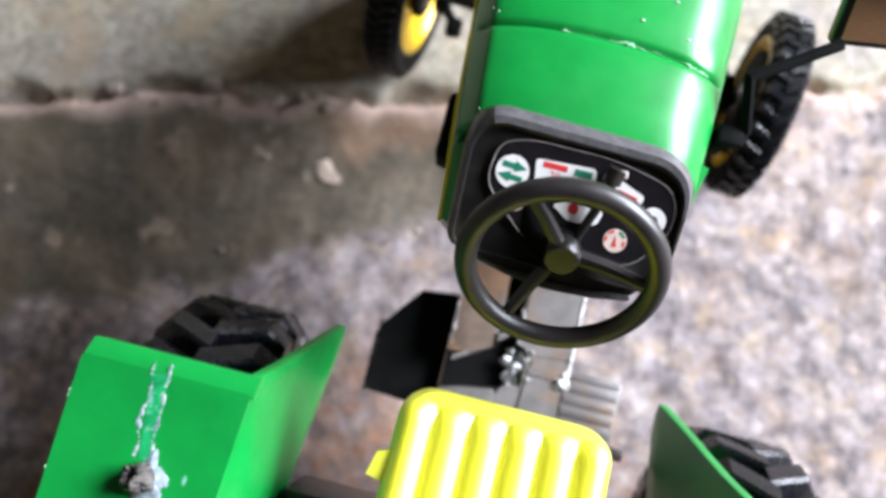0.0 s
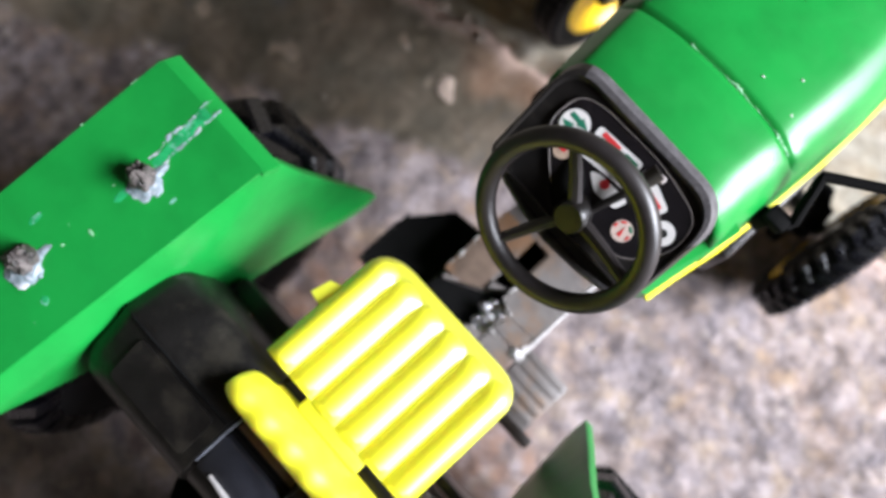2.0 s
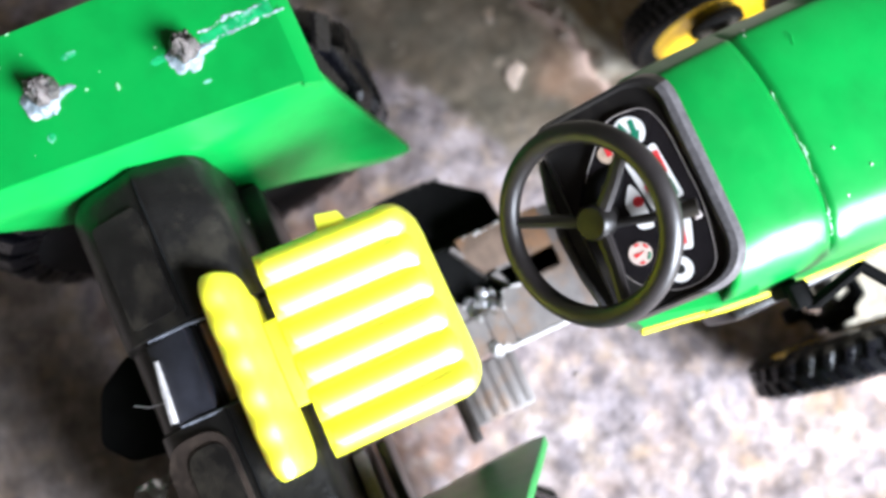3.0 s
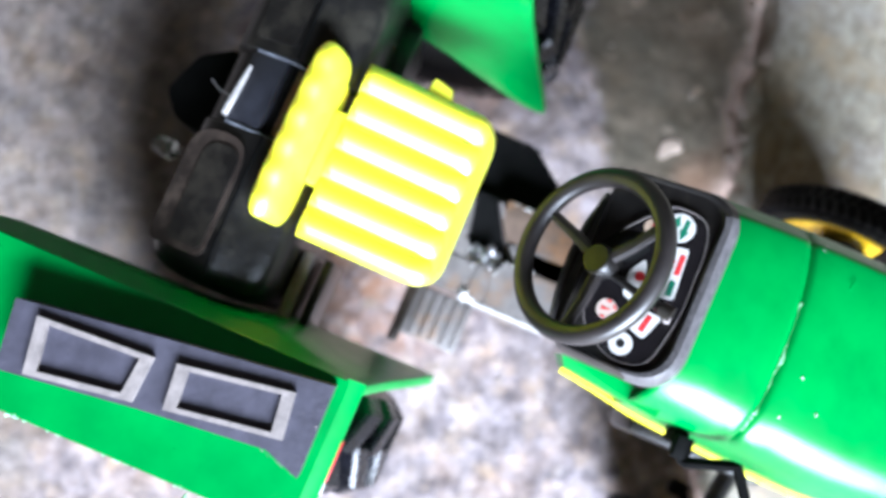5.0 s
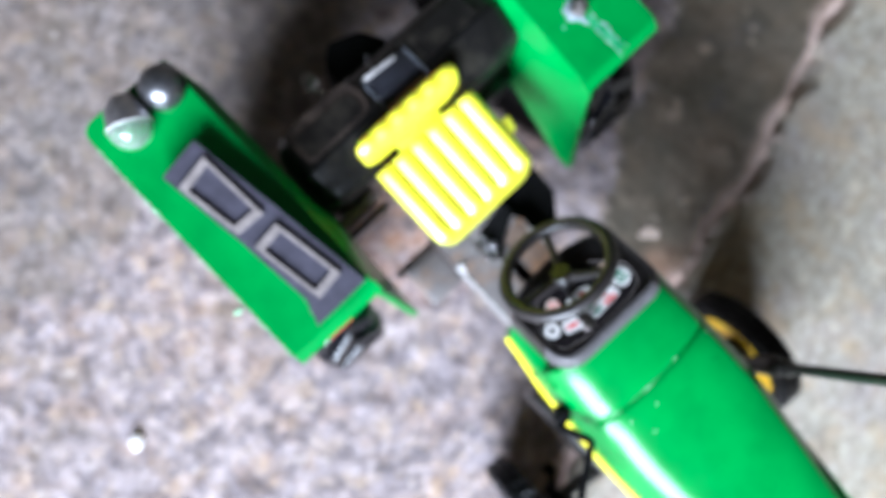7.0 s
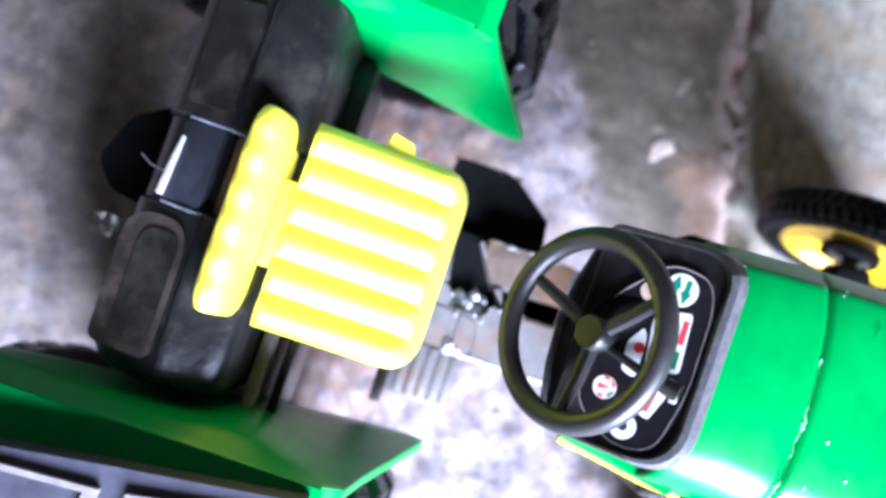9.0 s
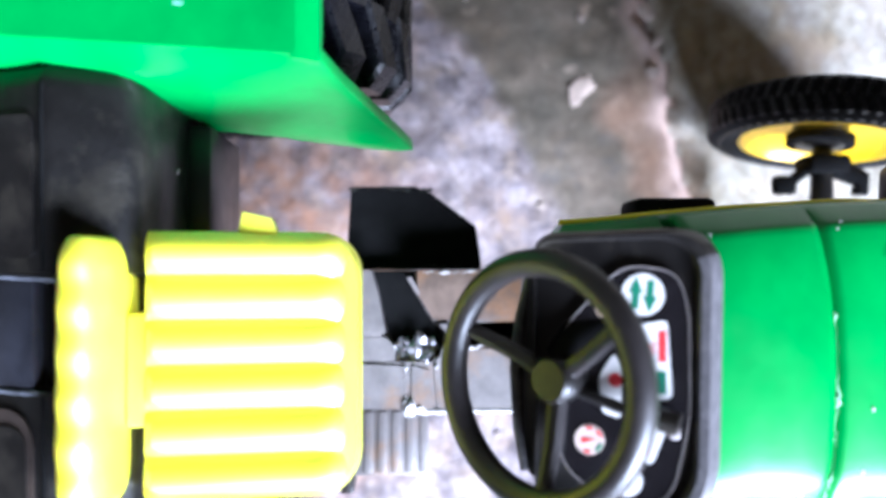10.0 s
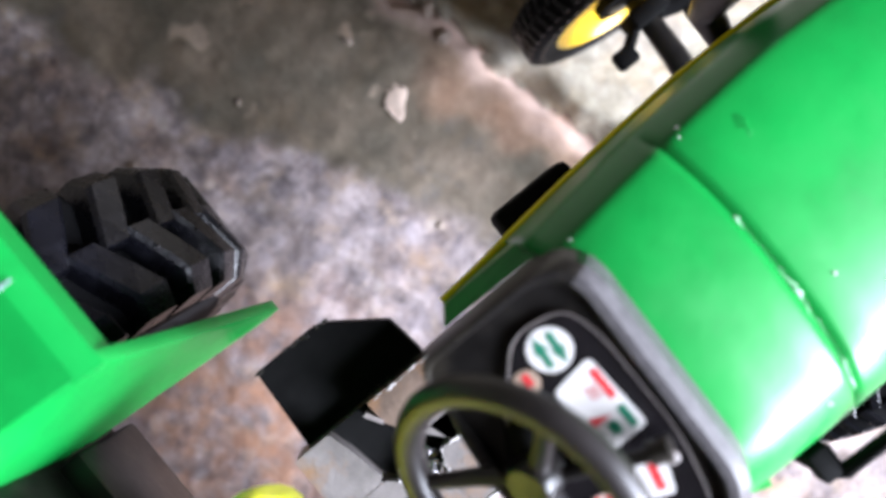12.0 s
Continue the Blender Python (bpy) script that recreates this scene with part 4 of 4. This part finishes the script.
def build_platform():
    """The grey footplate between seat and dashboard, with steps at both sides."""
    bm = bmesh.new()
    prism([(-15.2, 25), (14.6, 25), (14.6, 43), (15.6, 44), (15.6, 88), (-15.2, 88)], 49, 58.0, 0.8, bm=bm)
    plate = part("footplate", bm, GREY, tractor, "dusty grey moulded footplate below the seat")

    def slab(name, corners, z, mat, label=""):
        return part(name, prism(round_corners(corners, 0.5, 2), 57.5, z, 0.16), mat, plate, label)

    slab("raised_plate", [(-15.2, 25), (-1.4, 25), (-1.6, 36.6), (-10.2, 35.0), (-15.2, 33.6)], 62.6, GREY)
    slab("raised_plate", [(-15.2, 43.4), (-10.1, 43.6), (-4.6, 46.9), (-4.6, 66), (-15.2, 66)], 62.4, RUSTY, "brown-stained raised plate")
    slab("raised_plate", [(-3.6, 48.0), (0.8, 52), (1.4, 58), (1.0, 66), (-4.2, 66)], 62.3, GREY)
    slab("raised_plate", [(1.2, 49.2), (6.6, 47.0), (14.6, 47.8), (14.6, 66), (1.6, 66), (2.0, 54)], 62.5, GREY)
    slab("raised_plate", [(-0.6, 25), (4.0, 25), (4.2, 38.8), (1.0, 38.4), (-0.8, 36.6)], 62.4, GREY)
    slab("raised_plate", [(4.6, 25), (14.4, 25), (14.4, 40.8), (5.4, 41.0)], 62.6, GREY)
    slab("raised_plate", [(5.2, 42.2), (14.0, 42.2), (14.6, 46.6), (6.4, 46.2)], 62.6, GREY)
    for corners in ([(4.2, 25), (14.6, 25), (14.6, 66), (1.0, 66), (1.0, 50.8), (4.6, 46.5)], [(-15.2, 50), (-4.4, 50), (1.2, 51.8), (1.2, 66), (-15.2, 66)], [(-2.0, 25), (4.8, 25), (4.6, 38.2), (-1.8, 35.6)]):
        part("joint_floor", prism(corners, 57.6, 62.3, 0.1), GREY, plate)
    # Black floor stands for the shade of a deeper recess.
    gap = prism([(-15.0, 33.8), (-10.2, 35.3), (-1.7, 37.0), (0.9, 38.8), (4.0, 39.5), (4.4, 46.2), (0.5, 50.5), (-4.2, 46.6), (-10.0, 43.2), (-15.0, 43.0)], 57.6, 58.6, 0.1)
    part("slot_shade", gap, BLACK_MATT, plate, "recess in the footplate, its shade painted as a black floor")
    part("slot_rib", prism([(-13.6, 41.2), (-12.8, 41.6), (-9.9, 43.4), (-10.5, 44.0), (-13.8, 42.2)], 58, 62.8, 0.2), TAUPE, plate)
    lit = bmesh.new()
    rnd = random.Random(8)

    # This smooth bead draws an edge highlight; the ragged ones are wear.
    tube([(15.2 + 0.2 * noise.noise((k * 0.7, 0, 0)), 41 + k, 62.2) for k in range(30)], [0.55 + 0.3 * noise.noise((k * 0.8, 4, 0)) for k in range(30)], 8, lit)
    ragged([(-14.9, 44.0, 62.4), (-14.8, 62, 62.4)], 0.12, 0.5, lit, 2)
    ragged([(1.2, 49.4, 62.4), (1.5, 54, 62.6), (1.2, 58, 62.4)], 0.2, 0.7, lit, 3)
    ragged([(5.4, 41.1, 63.0), (14.0, 41.0, 63.0)], 0.15, 0.5, lit, 4)
    ragged([(0.9, 38.4, 61.9), (4.3, 38.8, 61.9)], 0.15, 0.5, lit, 5)
    ragged([(1.2, 49.2, 62.5), (6.6, 47.0, 62.5)], 0.15, 0.5, lit, 6)
    ball((14.4, 41.6, 62.8), 1.5, 20, (1.2, 0.9, 0.5), lit, 0.7, 2)
    ball((14.8, 44.2, 62.4), 1.1, 20, (0.8, 1.3, 0.5), lit, 0.7, 6)
    tagged(part("worn_lit_edge", lit, WORN_LIT, plate, "white worn edges of the footplate with a painted edge highlight"), kind="stuff")
    # Small metal lumps stand for glints on the plates' broken edges.
    bits = bmesh.new()
    for k in range(34):
        x, y = 2.4 + rnd.uniform(-2.8, 3.0), 43.2 + rnd.uniform(-4.2, 4.0)
        ball((x, y, 60.0 + rnd.uniform(-0.6, 1.6)), rnd.uniform(0.35, 1.15), 12, (rnd.uniform(0.7, 1.7), rnd.uniform(0.7, 1.4), rnd.uniform(0.5, 1.2)), bits, 0.75, k)
    ball((2.6, 43.2, 60.4), 2.2, 22, (1.1, 1, 0.8), bits, 0.5, 4)
    tagged(part("edge_glints", bits, DULL_METAL, plate, "metal lumps standing for glints on broken plate edges"), kind="stuff")
    # left step, matt black, cut away at its front corner
    step = prism([(-33.9, 28.8), (-15.3, 27.6), (-15.3, 58), (-17.8, 57.8), (-25.0, 56.8), (-32.6, 46.6), (-34.1, 43)], 46, 55.5, 0.35)
    stepo = part("step", step, BLACK_MATT, tractor, "matt black step beside the footplate")
    rim = bmesh.new()
    for k in range(26):
        ball((-33.6 + rnd.uniform(-0.4, 0.4), 28.5 + 18 * k / 25, 55.3), rnd.uniform(0.2, 0.6), 6, (1, 1.4, 0.8), rim)
    for k in range(14):
        ball((-15.6 + rnd.uniform(-1.0, 0.4), 44 + 14 * k / 13, 59.5 + rnd.uniform(-1, 2.2)), rnd.uniform(0.12, 0.4), 6, (1, 1, 0.8), rim)
    tagged(part("burrs", rim, BLACK, stepo), kind="stuff")
    # right step, ribbed
    step = box(23.0, 37.5, 52, 15, 17, 8, 0.8)
    stepo = part("ribbed_step", step, GREY, tractor, "dusty grey ribbed step")
    for k in range(5):
        part("rib", box(23.0, 32.6 + 3.1 * k, 56.0, 13.6, 2.1, 0.7, 0.34), GREY, stepo)
    side = box(24.5, 28.2, 53, 18, 3.0, 12, 0.5)
    part("step_side", side, DUSTY_HOUSING, stepo)


build_platform()


# dashboard: a tilted block; local x across, y up the slope
DASH_TILT = math.atan(0.32)
DASH = Matrix.Translation((0, 67.3, 122.4)) @ Matrix.Rotation(DASH_TILT, 4, "X")


def on_dash(x, y):
    """World x, y of a point of the panel, as local coordinates."""
    return x, (y - 67.3) / math.cos(DASH_TILT)


def arrow(cx, cy, length, wide, ang):
    pts = [(-length / 2, -wide / 4), (0, -wide / 4), (0, -wide / 2), (length / 2, 0), (0, wide / 2), (0, wide / 4), (-length / 2, wide / 4)]
    c, s = math.cos(ang), math.sin(ang)
    return [(cx + x * c - y * s, cy + x * s + y * c) for x, y in pts]


def build_dash():
    outer = round_corners([(-20.6, -8.2), (20.2, -8.2), (21.4, 17.8), (-21.4, 18.9)], [3, 3, 9.5, 7.5], 10)
    bm = prism(outer, -14, -1.2, 0.6, 2)
    dash = part("dashboard", bm, BLACK, tractor, "black dashboard block behind the hood", turn=DASH)
    # raised rim round the panel
    mid = round_corners([(-19.4, -7.6), (19.0, -7.6), (19.8, 14.2), (-19.9, 15.2)], [3, 3, 8.5, 6.5], 10)
    rb = bmesh.new()
    n = len(outer)
    skirt = offset(outer, 0.5)
    ridge = [tuple(Vector(q) * 0.6 + Vector(w) * 0.4) for q, w in zip(outer, mid)]
    levels = [(skirt, -6.0), (outer, -0.9), (ridge, 0.55), ([tuple(Vector(q) * 0.25 + Vector(w) * 0.75) for q, w in zip(outer, mid)], 0.5), (mid, -0.7)]
    points = [(*p, z) for ring, z in levels for p in ring]
    quads = [(k * n + a, k * n + (a + 1) % n, (k + 1) * n + (a + 1) % n, (k + 1) * n + a) for k in range(4) for a in range(n)]
    solid(rb, points, quads)
    # Front and right faces: dust, plus sheen put into the paler grey.
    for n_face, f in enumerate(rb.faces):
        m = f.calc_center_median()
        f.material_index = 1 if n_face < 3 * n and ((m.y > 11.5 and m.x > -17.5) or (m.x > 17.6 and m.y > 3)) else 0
    part("bezel", rb, [BLACK, BEZEL], dash, "satin black raised bezel, dust and sheen painted on its front edge", turn=DASH)
    face = round_corners([on_dash(-16.2, 72), on_dash(-15.2, 79.2), on_dash(-10, 80.8), on_dash(6, 80.8), on_dash(18.0, 78.2), on_dash(18.9, 71.0), on_dash(13.4, 63.0), on_dash(-6, 63.0)], [3, 2.6, 3, 4, 4, 3, 4, 4])
    part("label_panel", prism(face, -1.0, -0.35, 0.15), BLACK_GLOSS, dash, "glossy black instrument label", turn=DASH)
    line = bmesh.new()
    tube([(x, y, -0.33) for x, y in face], 0.09, 6, line, closed=True)
    part("label_edge", line, TAUPE, dash, "thin pale edge line", turn=DASH)

    def sticker(name, outline, mat, z, label="", parent=dash):
        return part(name, prism(outline, z - 0.12, z, 0), mat, parent, label, smooth=False, turn=DASH)

    z1, z2 = -0.22, -0.16
    c = on_dash(-11.8, 74.7)
    st = sticker("sticker", disc(*c, 3.05), WHITE, z1, "round white sticker with two green arrows")
    sticker("printed_arrow", arrow(c[0] + 0.3, c[1] + 1.0, 4.6, 2.0, radians(-4)), PRINT_GREEN, z2, "", st)
    sticker("printed_arrow", arrow(c[0] - 0.3, c[1] - 1.0, 4.6, 2.0, radians(176)), PRINT_GREEN, z2, "", st)
    rect = round_corners([on_dash(-8.2, 77.9), on_dash(-7.0, 71.6), on_dash(3.6, 72.6), on_dash(3.0, 78.5)], 0.9)
    st = sticker("sticker", rect, WHITE, z1, "white sticker with red and green bars and the number 20")
    for x0, y0, x1, y1, m in ((-6.6, 76.75, -2.2, 77.75, RED), (-0.8, 76.6, 2.4, 77.7, PRINT_GREEN)):
        a, b = on_dash(x0, y0), on_dash(x1, y1)
        sticker("printed_bar", [(a[0], a[1]), (b[0], a[1]), (b[0], b[1]), (a[0], b[1])], m, z2, "", st)
    a, b, e = on_dash(-1.6, 73.0), on_dash(-0.2, 73.0), on_dash(-0.5, 75.6)
    sticker("printed_mark", [a, b, e], RED, z2, "", st)
    a = on_dash(1.2, 75.0)
    sticker("printed_bar", [(a[0] - 0.9, a[1] - 0.7), (a[0] + 0.9, a[1] - 0.7), (a[0] + 0.9, a[1] + 0.7), (a[0] - 0.9, a[1] + 0.7)], PRINT_GREEN, z2, "", st)
    font = bpy.data.curves.new("number", "FONT")
    font.body, font.size, font.align_x = "20", 2.0, "CENTER"
    text = bpy.data.objects.new("number", font)
    me = bpy.data.meshes.new_from_object(text)
    bm = bmesh.new()
    bm.from_mesh(me)
    x, y = on_dash(-4.2, 75.0)
    bm.transform(Matrix.Translation((x, y, z2)))
    part("printed_number", bm, RED, st, smooth=False, turn=DASH)
    bpy.data.objects.remove(text)
    # lower white field, half hidden by the wheel, with a red dot
    low = round_corners([on_dash(-3.4, 70.8), on_dash(0.2, 68.6), on_dash(5.4, 69.0), on_dash(6.2, 71.7), on_dash(-1.0, 71.8)], 1.0)
    st = sticker("sticker", low, WHITE, z1, "white sticker with a red dot")
    sticker("printed_dot", disc(*on_dash(0.6, 70.9), 1.0, 16), RED, z2, "", st)
    rect = round_corners([on_dash(6.6, 73.6), on_dash(11.4, 72.4), on_dash(12.6, 75.8), on_dash(7.2, 77.8)], 0.8)
    st = sticker("sticker", rect, WHITE, z1, "white sticker with a red bar")
    a = on_dash(9.4, 75.2)
    sticker("printed_bar", [(a[0] - 1.7, a[1] + 0.9), (a[0] - 1.9, a[1] - 0.2), (a[0] + 1.7, a[1] - 1.0), (a[0] + 1.9, a[1] + 0.1)], RED, z2, "", st)
    c = on_dash(9.4, 67.3)
    st = sticker("sticker", disc(*c, 2.15), PINK_LABEL, z1, "round tan gauge sticker with a red needle")
    for a0, a1, m in ((105, 140, RED), (30, 75, PRINT_GREEN), (-25, 5, RED), (165, 195, RED)):
        arc = [(c[0] + r * math.cos(radians(a)), c[1] + r * math.sin(radians(a))) for r, seq in ((1.95, np.linspace(a0, a1, 8)), (1.5, np.linspace(a1, a0, 8))) for a in seq]
        sticker("printed_arc", arc, m, z2, "", st)
    sticker("printed_needle", [(c[0] - 0.35, c[1] - 1.2), (c[0] + 0.5, c[1] - 1.1), (c[0] - 0.1, c[1] + 0.9)], RED, z2, "", st)
    c = on_dash(15.0, 72.2)
    st = sticker("sticker", disc(*c, 2.4), WHITE, z1, "round white sticker with a black centre")
    sticker("printed_dot", disc(*c, 0.9, 16), PRINT_BLACK, z2, "", st)
    c = on_dash(-10.0, 69.8)
    st = sticker("sticker", disc(*c, 1.8), AGED, z1, "small round tan sticker with a red mark")
    sticker("printed_bar", [(c[0] - 1.2, c[1] - 0.2), (c[0] + 0.6, c[1] - 0.2), (c[0] + 0.6, c[1] + 0.8), (c[0] - 1.2, c[1] + 0.8)], RED, z2, "", st)
    # the lower lip and column shroud
    lip = prism(round_corners([(-16, 60.5), (0, 58.4), (16.5, 59.6), (19, 66), (-19, 66)], 1.5), 107.5, lambda x, y: 112 + (y - 58) * 0.55, 1.0, 3)
    part("dash_lip", lip, BLACK, dash)
    edge = bmesh.new()
    tube([(-15.5, 60.6, 112.4), (-8, 59.0, 112.0), (0, 58.2, 111.8), (9, 58.6, 111.8), (16, 59.4, 112.2)], [0.8, 1.1, 1.2, 1.1, 0.8], 10, edge)
    part("lip_edge", edge, BEZEL, dash, "worn lower edge of the dashboard")
    boss = bmesh.new()
    tube([(-7.0, 72.0, 118.6), (-6.2, 70.5, 119.0), (-4.5, 67.5, 118.4), (-1.5, 64.5, 117.2)], [2.2, 4.4, 5.0, 4.2], 18, boss)
    part("column_boss", boss, BLACK_MATT, dash)
    col = bmesh.new()
    tube([(0.3, 76, 104), (0.4, 66.5, 117.5), (0.5, 63.4, 121)], [5.0, 4.6, 3.2], 18, col)
    part("steering_column", col, BLACK, tractor)


build_dash()


# steering wheel: tilted towards the seat
WHEEL = Matrix.Translation((0.7, 59.6, 124.4)) @ Matrix.Rotation(radians(1.4), 4, "Y") @ Matrix.Rotation(radians(49), 4, "X")


def build_steering_wheel():
    r, t = 17.2, 2.1
    bm = bmesh.new()
    tube([(r * math.cos(a), r * math.sin(a), 0) for a in np.linspace(0, 2 * math.pi, 65)[:-1]], t, 14, bm, closed=True)
    rim = part("steering_wheel", bm, WHEEL_BLACK, tractor, "black three-spoke plastic steering wheel", turn=WHEEL)
    for a in (2, 123, 245):
        c, s = math.cos(radians(a)), math.sin(radians(a))
        sp = bmesh.new()
        tube([(2.0 * c, 2.0 * s, -4.4), (9 * c, 9 * s, -3.0), (15.6 * c, 15.6 * s, -0.6)], [1.55, 1.35, 1.2], 8, sp)
        part("spoke", sp, WHEEL_BLACK, rim, turn=WHEEL)
    hub = bmesh.new()
    tube([(0, 0, -7.5), (0, 0, -5.6), (0, 0, -2.6), (0, 0, -2.0)], [2.6, 3.5, 3.45, 3.0], 22, hub)
    part("hub", hub, BLACK, rim, turn=WHEEL)
    lever = bmesh.new()
    tube([(1.8, 64.0, 121), (4.2, 71, 125.0), (5.4, 75.4, 127.4), (5.9, 77.6, 128.4)], [0.8, 0.9, 1.0, 1.0], 10, lever)
    tube([(5.6, 76.2, 127.6), (6.2, 78.6, 128.8)], [1.7, 1.7], 12, lever)
    lev = part("lever", lever, BLACK, tractor, "short black column lever")
    part("lever_tip", box(7.4, 78.0, 128.2, 1.6, 1.6, 1.2, 0.4), TAUPE, lev)


build_steering_wheel()


def build_mirror():
    arm = bmesh.new()
    box(29.4, 96.6, 109.4, 5.2, 4.0, 3.6, 0.6, bm=arm)
    box(27.6, 96.0, 105.5, 3.4, 3.4, 7.0, 0.5, bm=arm)
    tube([(31.6, 97.0, 109.6), (32.2, 98.2, 110.2), (28.9, 105.2, 117.4), (28.8, 106.2, 118.0), (30.0, 106.9, 118.3), (44.0, 116.0, 120.2)], [1.2, 1.25, 1.2, 1.25, 1.2, 1.2], 8, arm)
    ob = part("mirror_arm", arm, BLACK_MATT, tractor, "cranked black mirror arm beside the hood")
    place = Matrix.Translation((51.5, 123.0, 121.5)) @ Matrix.Rotation(radians(8), 4, "Z") @ Matrix.Rotation(radians(48), 4, "X")
    part("mirror_frame", box(0, 0, -1.0, 19, 13, 3.2, 0.8), BLACK, ob, "black mirror housing", turn=place)
    part("mirror_face", box(0, 0, 0.75, 16, 10.2, 0.5, 0.15), MIRROR, ob, "small rectangular mirror", turn=place)


build_mirror()


def build_stack():
    bm = bmesh.new()
    tube([(-27, 136, 84), (-33, 136, 86), (-34.2, 136, 92), (-34.4, 136, 106), (-34.4, 136, 113), (-34.4, 136, 118), (-34.4, 136, 176)], [2.4, 3.2, 3.5, 3.5, 3.0, 1.75, 1.75], 16, bm)
    part("exhaust_pipe", bm, BLACK, tractor, "slim black upright exhaust pipe")


build_stack()


# ---- small things on the floor ----
def lump(name, x, y, r, squash, mat, label, category, seed, rough=0.55, group=""):
    bm = ball((0, 0, r * squash[2] * 0.55), r, 14, squash, None, rough, seed)
    ob = part(name, bm, mat, None, label)
    ob.matrix_world = pose(x * MM, y * MM, 0.0003, 0, 0, (seed * 47) % 360)
    return tagged(ob, label, category, group)


lump("plaster_chip", -68.2, 93.0, 4.6, (1.0, 0.66, 0.06), PALE_CHIP, "flat pale plaster chip lying on the concrete", "chip", 3, 0.9)
lump("white_pebble", 159, 3.3, 3.6, (1, 0.85, 0.5), WHITE, "small white pebble on the concrete", "pebble", 5, 0.3)
rnd = random.Random(11)
for k in range(9):
    x = rnd.uniform(-150, -20)
    lump("crumb", x, crack_y(x) + rnd.uniform(-6, 2), rnd.uniform(0.8, 2.4), (rnd.uniform(0.8, 1.5), rnd.uniform(0.6, 1.0), 0.45), CHIP, "pale crumb of broken cement beside the crack", "crumb", k + 20, 0.7, "crumbs along the crack")
for k in range(14):
    lump("crumb", rnd.uniform(-150, 140), rnd.uniform(-80, 110), rnd.uniform(0.7, 1.7), (1.0, 0.8, 0.35), CHIP, "small pale grit on the concrete", "crumb", k + 60, 0.7, "loose grit")
